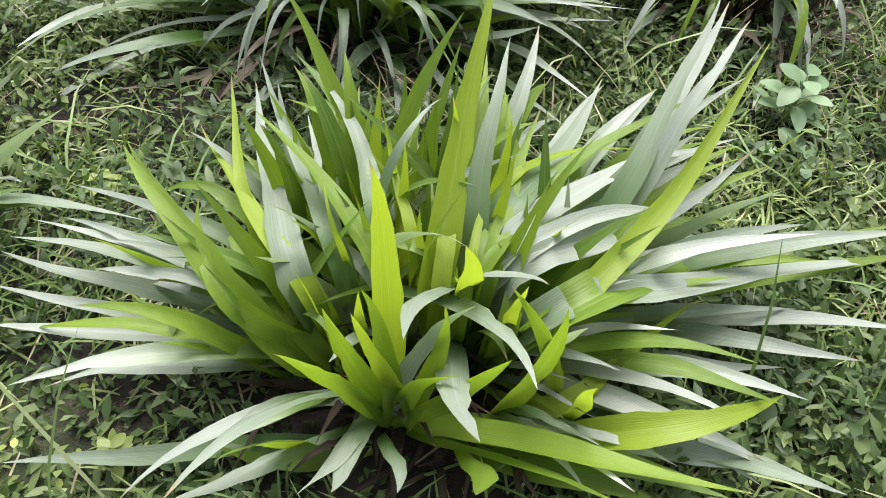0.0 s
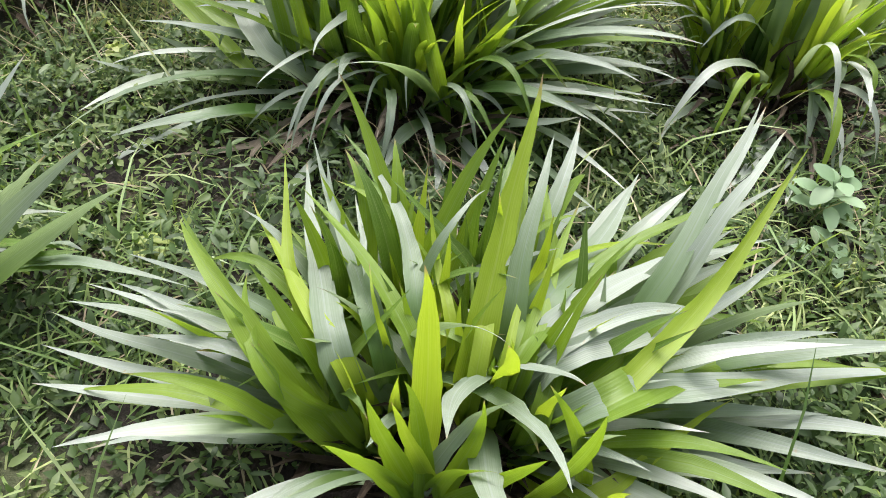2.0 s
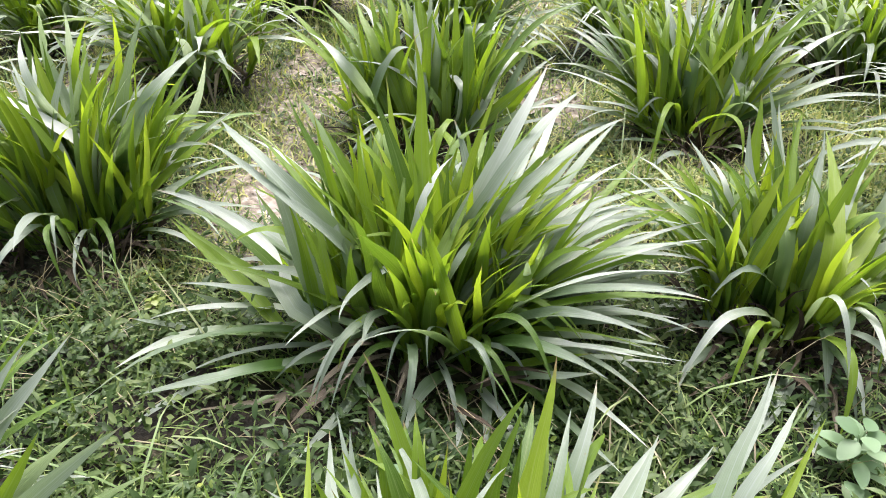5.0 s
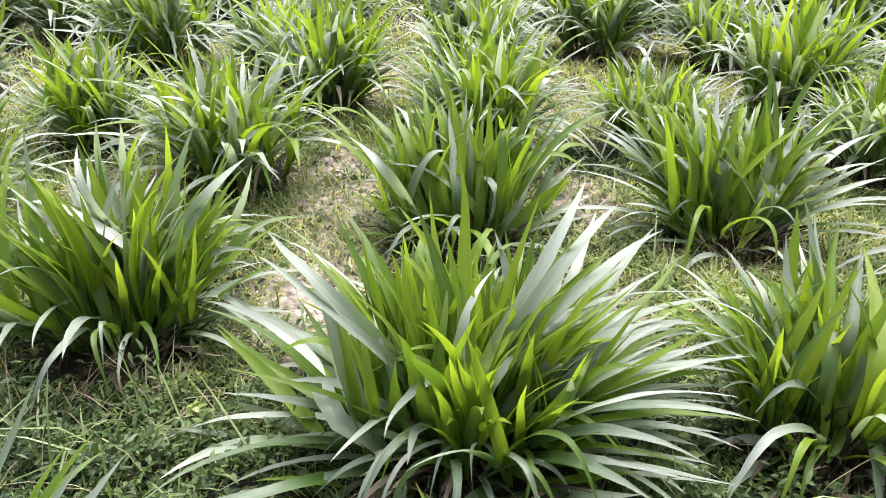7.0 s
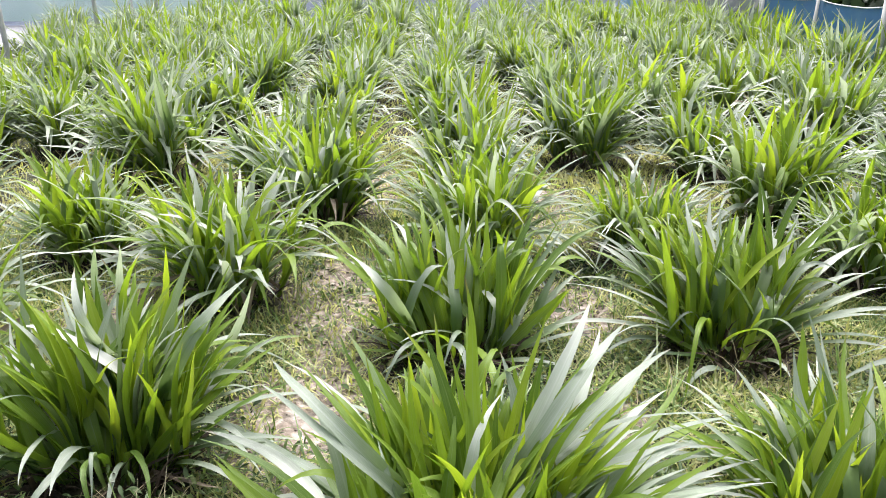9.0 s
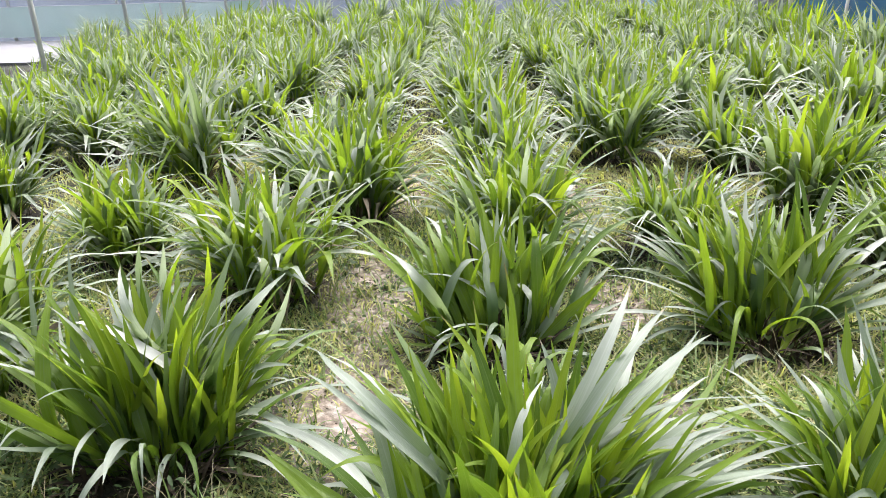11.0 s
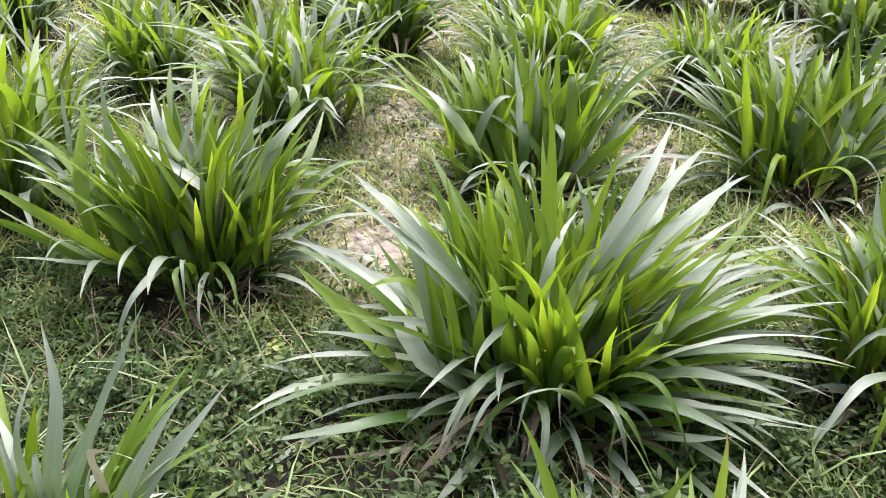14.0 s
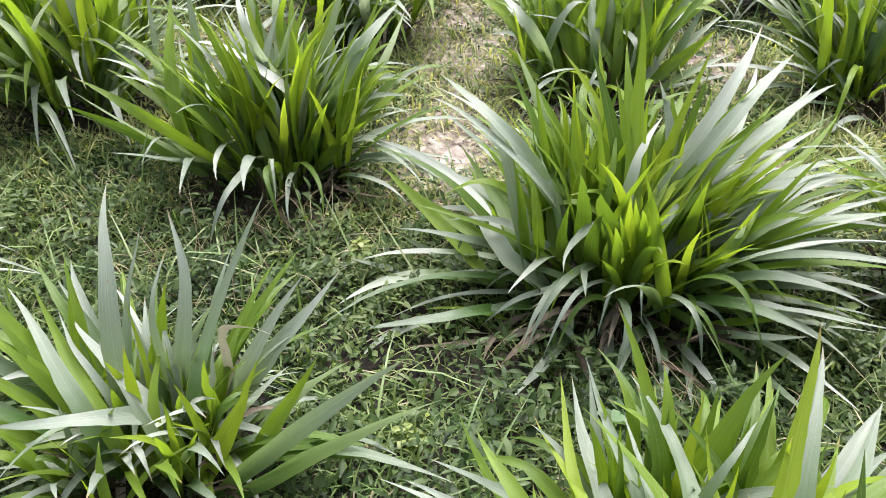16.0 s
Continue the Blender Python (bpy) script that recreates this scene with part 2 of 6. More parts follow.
CRUMB = plain_material("soil_crumb", (0.04, 0.032, 0.025), (0.20, 0.16, 0.13), 9, 0.8)
TARP = plain_material("blue_tarp", (0.22, 0.42, 0.72), (0.34, 0.55, 0.82), 6, 0.4, 0.5, 0.6, 0.03)
BARK = plain_material("bark", (0.06, 0.045, 0.03), (0.14, 0.11, 0.08), 12, 0.85, relief=0.8)
ROOF = plain_material("grey_sheet_roof", (0.22, 0.22, 0.23), (0.34, 0.34, 0.35), 5, 0.6)
TREE = weed_material("tree_leaf", (0.012, 0.028, 0.012), (0.03, 0.06, 0.022), (0.06, 0.10, 0.035), 0.5, 0.2)


def net_material(name, a, b, open_share):
    m, nt, bsdf, out = material(name)
    f = noise_of(nt, 1.6, 4)
    col = ramp(nt, f, [(0.3, a), (0.7, b)])
    nt.links.new(col, bsdf.inputs["Base Color"])
    bsdf.inputs["Roughness"].default_value = 0.7
    tr = nt.nodes.new("ShaderNodeBsdfTranslucent")
    nt.links.new(col, tr.inputs[0])
    m1 = nt.nodes.new("ShaderNodeMixShader")
    m1.inputs[0].default_value = 0.45
    nt.links.new(bsdf.outputs[0], m1.inputs[1])
    nt.links.new(tr.outputs[0], m1.inputs[2])
    gap = nt.nodes.new("ShaderNodeBsdfTransparent")
    m2 = nt.nodes.new("ShaderNodeMixShader")
    nt.links.new(maths(nt, "ADD", open_share - 0.1, maths(nt, "MULTIPLY", f, 0.2)), m2.inputs[0])
    nt.links.new(m1.outputs[0], m2.inputs[1])
    nt.links.new(gap.outputs[0], m2.inputs[2])
    nt.links.new(m2.outputs[0], out.inputs[0])
    return m


NET_BLUE = net_material("blue_net", (0.07, 0.20, 0.42), (0.11, 0.28, 0.52), 0.22)
NET_GREY = net_material("grey_blue_net", (0.24, 0.29, 0.42), (0.34, 0.39, 0.52), 0.2)
NET_MINT = net_material("mint_sheet", (0.48, 0.66, 0.61), (0.58, 0.74, 0.70), 0.05)
NET_THIN = net_material("thin_net", (0.50, 0.52, 0.58), (0.60, 0.62, 0.68), 0.86)
NET_PALE = net_material("pale_net", (0.40, 0.46, 0.55), (0.52, 0.58, 0.66), 0.6)


# ---- mesh helpers ----
def mesh_of(name, verts, faces, mats, smooth=True, uvs=None):
    me = bpy.data.meshes.new(name)
    me.from_pydata([tuple(v) for v in verts], [], faces)
    for m in mats:
        me.materials.append(m)
    if smooth:
        me.polygons.foreach_set("use_smooth", [True] * len(me.polygons))
    if uvs is not None:
        layer = me.uv_layers.new(name="UVMap")
        idx = np.empty(len(me.loops), dtype=np.int32)
        me.loops.foreach_get("vertex_index", idx)
        layer.data.foreach_set("uv", np.asarray(uvs, dtype=np.float32)[idx].ravel())
    me.update()
    return me


def fast_mesh(name, verts, tris, mat, uvs=None):
    """Many triangles at once from arrays."""
    me = bpy.data.meshes.new(name)
    n = len(tris)
    me.vertices.add(len(verts))
    me.vertices.foreach_set("co", np.ascontiguousarray(verts, dtype=np.float32).ravel())
    me.loops.add(3 * n)
    me.loops.foreach_set("vertex_index", np.ascontiguousarray(tris, dtype=np.int32).ravel())
    me.polygons.add(n)
    me.polygons.foreach_set("loop_start", np.arange(0, 3 * n, 3, dtype=np.int32))
    me.materials.append(mat)
    me.update(calc_edges=True)
    me.polygons.foreach_set("use_smooth", np.ones(n, dtype=bool))
    return me


def part(name, me, parent, label="", at=None):
    ob = new(name, me)
    ob.parent = parent
    if at is not None:
        ob.location = at
    return tagged(ob, label)


def bm_mesh(name, bm, mat):
    me = bpy.data.meshes.new(name)
    bm.to_mesh(me)
    bm.free()
    me.materials.append(mat)
    return me


def box_mesh(name, size, mat, bevel=0.01):
    bm = bmesh.new()
    bmesh.ops.create_cube(bm, size=1, matrix=Matrix.Diagonal((*size, 1)))
    bmesh.ops.bevel(bm, geom=bm.edges[:], offset=bevel, segments=2, affect="EDGES")
    return bm_mesh(name, bm, mat)


def tube_mesh(name, points, radii, mat, sides=7):
    verts, faces = [], []
    for i, (p, r) in enumerate(zip(points, radii)):
        p = Vector(p)
        q = Vector(points[min(i + 1, len(points) - 1)]) - Vector(points[max(i - 1, 0)])
        t = q.normalized()
        a = t.orthogonal().normalized()
        b = t.cross(a)
        for k in range(sides):
            w = 2 * math.pi * k / sides
            verts.append(p + r * (math.cos(w) * a + math.sin(w) * b))
    for i in range(len(points) - 1):
        for k in range(sides):
            k2 = (k + 1) % sides
            faces.append((i * sides + k, i * sides + k2, (i + 1) * sides + k2, (i + 1) * sides + k))
    faces.append(tuple(range(sides))[::-1])
    faces.append(tuple(range((len(points) - 1) * sides, len(points) * sides)))
    return mesh_of(name, verts, faces, [mat])


# ---- blades of the tufts ----
def blade_arrays(tip, arch, bow, width, rng, rows=13, facing=None, wave=1.0, droop=0.0, across=None, most=0.10, lead=None):
    """One arching strap leaf from its foot at the origin to tip: a channelled blade, 5 points across."""
    tip = np.array(tip, float)
    width = min(width, most * float(np.linalg.norm(tip)))
    length = np.linalg.norm(tip)
    hl = math.hypot(tip[0], tip[1])
    if hl > 0.15 * length or facing is None:
        hd = np.array([tip[0], tip[1], 0]) / max(hl, 1e-6)
    else:
        hd = np.array([math.cos(facing), math.sin(facing), 0])
        k = np.sign(hd @ tip) or 1.0
        hd = hd * k
    rise = np.array([0, 0, 1.0])
    up = -hd * tip[2] / length + rise * hl / length
    side = np.array([-hd[1], hd[0], 0])
    ctrl = tip / 2 + 2 * (arch * up + bow * side)
    u = np.linspace(0, 1, rows)[:, None]
    spine = 2 * u * (1 - u) * ctrl + u * u * tip
    spine = spine + side * (0.012 * length * np.sin(u * math.pi * rng.uniform(1.5, 3) + rng.uniform(0, 6)) * u)
    late = np.maximum(u - 0.5, 0)
    spine = spine - rise * (droop * length * late * late)
    if lead is not None:  # the sheath below, from the ground up to where the blade opens
        lead = np.array(lead, float)
        w = np.array([[0.0], [0.35], [0.7]])
        knee = -0.45 * float(np.linalg.norm(lead)) * ctrl / max(float(np.linalg.norm(ctrl)), 1e-6)
        spine = np.concatenate([(1 - w) ** 2 * lead + 2 * w * (1 - w) * knee, spine])
        run = np.concatenate([[0], np.cumsum(np.linalg.norm(np.diff(spine, axis=0), axis=1))])
        rows, u = len(spine), (run / run[-1])[:, None]
    tan = np.gradient(spine, axis=0)
    tan /= np.maximum(np.linalg.norm(tan, axis=1), 1e-6)[:, None]
    roll = (rng.uniform(-0.5, 0.5) * u + rng.uniform(-0.18, 0.18)) * wave
    wing = side if across is None else np.array(across, float)
    h = wing - tan * (tan @ wing)[:, None]
    h /= np.linalg.norm(h, axis=1)[:, None]
    nrm = np.cross(tan, h)
    nrm[nrm[:, 2] < -0.999] *= -1
    hh = h * np.cos(roll) + nrm * np.sin(roll)
    nn = np.cross(tan, hh)
    s = u[:, 0]
    prof = np.interp(s, [0, 0.06, 0.2, 0.36, 0.55, 0.75, 0.9, 1], [0.46, 0.60, 0.92, 1.0, 0.87, 0.55, 0.23, 0.01])
    half = 0.5 * width * prof
    fold = np.interp(s, [0, 0.15, 0.5, 1], [0.85, 0.5, 0.24, 0.12])
    verts, uvs = [], []
    ph = rng.uniform(0, 6)
    ragged = np.ones((rows, 5))
    for j in (0, 4):
        ragged[:, j] = [1 + rng.gauss(0, 0.05) for _ in range(rows)]
        if rng.random() < 0.22 * wave:  # a torn or eaten place in the margin
            k = rng.randrange(rows // 3, rows - 1)
            ragged[k, j] *= rng.uniform(0.5, 0.8)
    for j, x in enumerate((-1, -0.5, 0, 0.5, 1)):
        ruffle = 0.10 * abs(x) * half * np.sin(s * rng.uniform(11, 17) + ph + x * 2) * wave
        lift = fold * abs(x) ** 1.3 * half + ruffle
        verts.append(spine + hh * (x * half * ragged[:, j] * np.cos(np.arctan(fold)))[:, None] + nn * lift[:, None])
        uvs.append(np.stack([np.full(rows, 0.5 + 0.5 * x), s], 1))
    verts = np.stack(verts, 1).reshape(-1, 3)
    uvs = np.stack(uvs, 1).reshape(-1, 2)
    faces = [(i * 5 + j, i * 5 + j + 1, (i + 1) * 5 + j + 1, (i + 1) * 5 + j) for i in range(rows - 1) for j in range(4)]
    return verts, faces, uvs


LEAF_RNG = random.Random(5)
TUFT = "broad-leaved fodder grass tuft with arching grey-green and yellow-green leaves"


def clump(x, y, label="", z=0.0):
    ob = new("grass_clump")
    ob.location = (x, y, z)
    ob.empty_display_size = 0.1
    return tagged(ob, label or TUFT, "grass clump", "grass tufts planted in rows")


def leaf_part(tuft, kind, foot, tip, arch, bow, width, droop=0.0, facing=None, across=None, most=0.10, lead=None):
    face = math.atan2(foot[1], foot[0]) if facing is None else facing
    v, f, uv = blade_arrays(tip, arch, bow, width, LEAF_RNG, facing=face, droop=droop, across=across, most=most, lead=lead)
    v[:, 2] = np.maximum(v[:, 2], 0.01 - foot[2] - 0.02 * LEAF_RNG.random())
    me = mesh_of("leaf", v, f, [LEAF[kind]], uvs=uv)
    return part("leaf", me, tuft, {"dry": "withered brown leaf", "straw": "bleached cream-coloured leaf", "pale": "near-white leaf"}.get(kind, ""), foot)


def blade(tuft, kind, foot, tip, arch, bow, width):
    """One leaf: its foot from the tuft's middle, its tip from the foot, how far it arches and bows, its width."""
    lead = None
    if foot[2] > 0.08:  # the long sheath reaches down to the tuft's foot
        near = min(0.8, 0.13 / max(math.hypot(foot[0], foot[1]), 0.01))
        lead = ((near - 1) * foot[0], (near - 1) * foot[1], 0.02 - foot[2])
    upright = tip[2] > 0.6 * math.hypot(tip[0], tip[1], tip[2])
    return leaf_part(tuft, kind, foot, tip, arch, bow, width * (1.15 if lead else 1), across=(-1, 0, 0) if upright else None, most=0.15, lead=lead)


def shoot_leaves(rng, spread=0.2, tall=1.0, spot=None):
    """The leaves of one leaning shoot, from the lowest and oldest, which arches over, to the rolled young one on top."""
    a = rng.uniform(0, 2 * math.pi)
    r = spread * math.sqrt(rng.random())
    x, y = (r * math.cos(a), r * math.sin(a)) if spot is None else spot
    if spot is not None:
        a, r = math.atan2(y, x), math.hypot(x, y)
    lean = radians(rng.uniform(4, 14) + 26 * r / spread)
    out = np.array([math.cos(a), math.sin(a), 0])
    axis = out * math.sin(lean) + np.array([0, 0, math.cos(lean)])
    stalk = rng.uniform(0.07, 0.24) * tall
    plane = rng.uniform(0, math.pi)
    n = rng.choice((6, 7, 7, 8))
    leaves = []
    for i in range(n):
        u = i / (n - 1)
        foot = np.array([x, y, 0.01]) + axis * stalk * (0.12 + 0.88 * u)
        az = plane + math.pi * (i % 2) + rng.gauss(0, 0.3)
        hd = np.array([math.cos(az), math.sin(az), 0]) + out * (0.75 * (1 - u) + 0.15)
        hd /= max(np.linalg.norm(hd), 1e-3)
        el = radians(14 + 68 * u ** 0.75 + rng.gauss(0, 8))
        length = tall * (rng.uniform(0.44, 0.66) if u < 0.7 else rng.uniform(0.26, 0.50))
        arch = (0.19 * (1 - u) + 0.055) * rng.uniform(0.7, 1.15) * length
        tip = (hd * math.cos(el) + np.array([0, 0, math.sin(el)]) + axis * 0.25 * u) * length
        if u > 0.92:
            kind = "young" if rng.random() < 0.4 else "green"
        elif u > 0.5:
            kind = rng.choice(("green", "green", "deep", "green", "green", "mature", "mature", "young"))
        elif i == 0:
            kind = "dry" if rng.random() < 0.3 else "mature"
            if kind == "dry":
                tip, arch = tip * 0.8, arch * 0.8
        else:
            kind = rng.choice(("mature", "mature", "mature", "green", "green"))
        droop = rng.choice((0, 0, 0.3)) if u > 0.75 else rng.choice((0, 0.3, 0.7, 1.4))
        leaves.append((kind, tuple(foot), tuple(tip), arch, rng.uniform(-0.06, 0.06) * length, rng.uniform(0.032, 0.050) * (0.75 if u > 0.85 else 1.0), droop))
    ends = [np.array([x, y, -0.02]), np.array([x, y, 0.01]) + axis * stalk * 0.5, np.array([x, y, 0.01]) + axis * stalk * 1.02]
    return leaves, ends


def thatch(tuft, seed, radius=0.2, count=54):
    """The tangle of dead leaf bases and old sheaths round a tuft's foot, coloured near black for the shade there."""
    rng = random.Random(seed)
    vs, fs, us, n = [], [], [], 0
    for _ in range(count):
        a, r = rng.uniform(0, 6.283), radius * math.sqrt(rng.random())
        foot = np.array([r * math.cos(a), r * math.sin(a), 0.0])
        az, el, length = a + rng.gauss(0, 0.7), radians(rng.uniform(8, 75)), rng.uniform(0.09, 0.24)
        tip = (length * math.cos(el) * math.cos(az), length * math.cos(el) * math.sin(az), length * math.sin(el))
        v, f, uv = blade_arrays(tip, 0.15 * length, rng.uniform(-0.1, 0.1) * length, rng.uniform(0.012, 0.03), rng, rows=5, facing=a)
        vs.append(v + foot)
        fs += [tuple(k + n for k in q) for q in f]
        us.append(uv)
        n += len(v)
    part("thatch", mesh_of("thatch", np.concatenate(vs), fs, [THATCH], uvs=np.concatenate(us)), tuft, "tangle of dead brown leaf bases, darkened for shade")


def stalk_part(tuft, ends, rng, fresh=False):
    k = rng.uniform(0.008, 0.012)
    part("stem", tube_mesh("stem", ends, (k, k * 0.95, k * 0.5), LEAF["green" if fresh or rng.random() < 0.75 else "dry"], 6), tuft)


def grow(tuft, seed, count, spread=0.2, tall=1.0, inner=False):
    """Shoots spread over the tuft's foot, a leaf at a time."""
    rng = random.Random(seed)
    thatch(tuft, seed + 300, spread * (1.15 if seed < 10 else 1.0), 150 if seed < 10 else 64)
    for k in range(count):
        a, r = radians(rng.uniform(-25, 205)), spread * math.sqrt(rng.random())
        leaves, ends = shoot_leaves(rng, spread, tall, (r * math.cos(a), r * math.sin(a)) if inner else None)
        stalk_part(tuft, ends, rng, inner)
        for kind, foot, tip, arch, bow, width, droop in leaves[2 if inner else 0:]:
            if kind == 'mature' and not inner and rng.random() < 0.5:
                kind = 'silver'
            if inner and tip[1] < -0.09:
                continue
            if inner:  # the heart of a tuft: long slim fresh leaves
                kind = rng.choice(('deep', 'green', 'green')) if kind in ('mature', 'green') and rng.random() < 0.75 else kind
                stretch = rng.uniform(1.1, 1.6)
                tip, foot = tuple(stretch * c for c in tip), (foot[0], foot[1], foot[2] * 0.6)
                width *= 1.15
            leaf_part(tuft, kind, foot, tip, arch, bow, width, droop, most=0.085 if inner else 0.09)


def fans(tuft, seed, count, radius, long, turn=(), low=4, high=38, kinds=("mature", "mature", "silver", "green")):
    """Sheaves of long leaves that spread low and arch over, several from each old shoot, lying nearly side by side."""
    rng = random.Random(seed)
    for k in range(count):
        a = rng.uniform(0, 2 * math.pi) if not turn else radians(rng.choice(turn) + rng.gauss(0, 22))
        r = radius * rng.uniform(0.45, 1.0)
        rise = rng.uniform(low, high)
        for i in range(rng.choice((3, 4, 4, 5))):
            az, el = a + rng.gauss(0, 0.16), radians(rise + 5 * i + rng.gauss(0, 3))
            length = long * rng.uniform(0.75, 1.12)
            tip = (length * math.cos(az) * math.cos(el), length * math.sin(az) * math.cos(el), length * math.sin(el))
            kind = rng.choice(kinds)
            leaf_part(tuft, kind, (r * math.cos(a), r * math.sin(a), 0.03 + 0.015 * i), tip, rng.uniform(0.06, 0.13) * length, rng.uniform(-0.04, 0.04) * length, rng.uniform(0.03, 0.044), rng.choice((0, 0.2, 0.5)), most=0.09)


# ---- ground ----
BARE = [(-0.42, 0.38, 0.22, 0.16), (-0.40, 1.12, 0.3, 0.14), (-0.46, 2.15, 0.26, 0.42), (-0.48, 3.1, 0.24, 0.6), (0.6, 3.0, 0.18, 0.4), (0.58, 2.1, 0.14, 0.3), (-1.45, 2.9, 0.2, 0.4), (1.5, 3.4, 0.2, 0.45), (0.62, 4.4, 0.2, 0.5), (-0.45, 4.9, 0.2, 0.6), (1.5, 4.6, 0.2, 0.5), (-1.5, 4.3, 0.2, 0.5)]
PUDDLES = [(-0.44, 2.13, 0.12, 0.17), (-0.50, 3.35, 0.07, 0.10), (1.0, 0.92, 0.07, 0.06), (-0.14, 1.02, 0.06, 0.04), (0.60, 2.85, 0.06, 0.10), (-1.5, 2.75, 0.08, 0.12), (0.42, 1.05, 0.05, 0.04)]


def puddle_depth(x, y):
    d = 0.0
    for px, py, rx, ry in PUDDLES:
        q = ((x - px) / rx) ** 2 + ((y - py) / ry) ** 2
        d += 0.045 * np.exp(-q * 0.9)
    return d


def ground_height(x, y):
    """Low hummocks, with hollows where water stands."""
    z = 0.012 * np.sin(x * 3.1 + 0.7 * np.sin(y * 2.3)) * np.sin(y * 2.7 + 1.0) + 0.008 * np.sin(x * 9.3 + 1.3 * y) * np.sin(y * 8.1 - 0.6 * x)
    z = z + 0.004 * np.sin(x * 31 + 5 * np.sin(y * 17)) * np.sin(y * 27 + 4 * np.sin(x * 13))
    far = np.clip((np.hypot(x, y) - 22) / 10, 0, 1)
    return z * (1 - far) - puddle_depth(x, y)


def steps(lo, hi, fine_lo, fine_hi, fine, growth=1.25):
    mid = list(np.arange(fine_lo, fine_hi + 1e-6, fine))
    s, x, left, right = fine, fine_lo, [], []
    while x > lo:
        s *= growth
        x -= s
        left.append(x)
    s, x = fine, mid[-1]
    while x < hi:
        s *= growth
        x += s
        right.append(x)
    return np.array(left[::-1] + mid + right)


xs, ys = steps(-900, 900, -2.6, 2.6, 0.045, 1.12), steps(-300, 1500, -0.7, 5.0, 0.045, 1.10)
gx, gy = np.meshgrid(xs, ys)
gv = np.stack([gx, gy, ground_height(gx, gy)], 2).reshape(-1, 3)
nx = len(xs)
ii, jj = np.meshgrid(np.arange(nx - 1), np.arange(len(ys) - 1))
q = (jj * nx + ii).ravel()
gt = np.concatenate([np.stack([q, q + 1, q + nx + 1], 1), np.stack([q, q + nx + 1, q + nx], 1)])
ground_me = fast_mesh("ground", gv, gt, SOIL)
dry = np.zeros(len(gv))
for bx, by, rx, ry in BARE[2:]:  # trodden tan earth between the rows, paled further for wet mud's sky reflection
    dry = np.maximum(dry, np.clip(1.6 - 1.1 * (((gv[:, 0] - bx) / rx) ** 2 + ((gv[:, 1] - by) / ry) ** 2), 0, 1))
ground_me.attributes.new("dry", "FLOAT", "POINT").data.foreach_set("value", dry.astype(np.float32))
tagged(new("ground", ground_me), "damp brown soil with mossy weed cover", "ground", kind="structure")

rng = random.Random(11)
for px, py, rx, ry in PUDDLES:
    n = 28
    wob = [rng.uniform(0.75, 1.25) for _ in range(n)]
    vv = [(0, 0, 0)] + [(1.7 * rx * wob[k] * math.cos(6.2832 * k / n), 1.7 * ry * wob[k] * math.sin(6.2832 * k / n), 0) for k in range(n)]
    ob = new("water", mesh_of("water", vv, [(0, 1 + k, 1 + (k + 1) % n) for k in range(n)], [WATER]))
    ob.location = (px, py, -0.037)
    tagged(ob, "shallow muddy puddle reflecting the sky", "water", kind="structure")

verge = []
for i in range(25):
    for j in range(9):
        verge.append((-16 + 11.4 * i / 24, 12.6 + 4.1 * j / 8 + 0.15 * math.sin(i * 1.7 + j), 0.05 + 0.03 * math.sin(i * 2.1) * math.sin(j * 1.9)))
SHEET = plain_material("grey_ground_sheet", (0.24, 0.235, 0.26), (0.34, 0.33, 0.36), 3, 0.6)
tagged(new("ground_sheet", mesh_of("ground_sheet", verge, [(i * 9 + j, i * 9 + 9 + j, i * 9 + 10 + j, i * 9 + j + 1) for i in range(24) for j in range(8)], [SHEET])), "pale grey plastic sheet spread over the ground", "ground sheet", kind="structure")

# ---- the tufts nearest the path, leaf by leaf ----
clump_a = clump(.17, .46, 'large grass tuft with broad silvery leaves and yellow-green heart')
blade(clump_a, 'young', (0.041, 0.022, 0.30), (0.088, 0.300, 0.236), 0.014, -0.002, 0.050)
blade(clump_a, 'young', (0.046, 0.011, 0.30), (0.016, 0.122, 0.171), -0.063, -0.006, 0.030)
blade(clump_a, 'mature', (0.094, 0.051, 0.30), (0.078, 0.275, 0.112), 0.026, 0.006, 0.044)
blade(clump_a, 'green', (0.119, 0.009, 0.30), (0.105, 0.281, -0.003), -0.001, 0.002, 0.031)
blade(clump_a, 'young', (0.082, -0.010, 0.30), (0.043, 0.150, -0.009), 0.012, 0.001, 0.023)
blade(clump_a, 'mature', (-0.054, 0.098, 0.30), (-0.088, 0.265, 0.029), -0.004, -0.016, 0.048)
blade(clump_a, 'mature', (-0.041, 0.120, 0.30), (0.099, 0.123, 0.065), 0.051, -0.008, 0.037)
blade(clump_a, 'young', (-0.008, 0.075, 0.30), (-0.030, 0.145, 0.084), -0.030, -0.001, 0.026)
blade(clump_a, 'young', (-0.043, -0.124, 0.22), (-0.010, -0.006, 0.414), 0.031, 0.001, 0.042)
blade(clump_a, 'young', (-0.035, -0.167, 0.22), (-0.044, -0.023, 0.236), -0.002, -0.008, 0.026)
blade(clump_a, 'green', (-0.025, -0.171, 0.16), (0.072, -0.069, 0.221), 0.021, 0.004, 0.040)
blade(clump_a, 'green', (-0.040, -0.167, 0.22), (-0.029, 0.007, 0.237), -0.020, 0.001, 0.030)
blade(clump_a, 'green', (-0.016, -0.171, 0.15), (0.045, 0.011, 0.261), -0.023, 0.012, 0.030)
blade(clump_a, 'green', (-0.004, -0.173, 0.14), (0.099, -0.067, 0.276), -0.007, 0.013, 0.036)
blade(clump_a, 'mature', (-0.028, -0.159, 0.22), (0.093, -0.001, 0.190), -0.006, 0.026, 0.036)
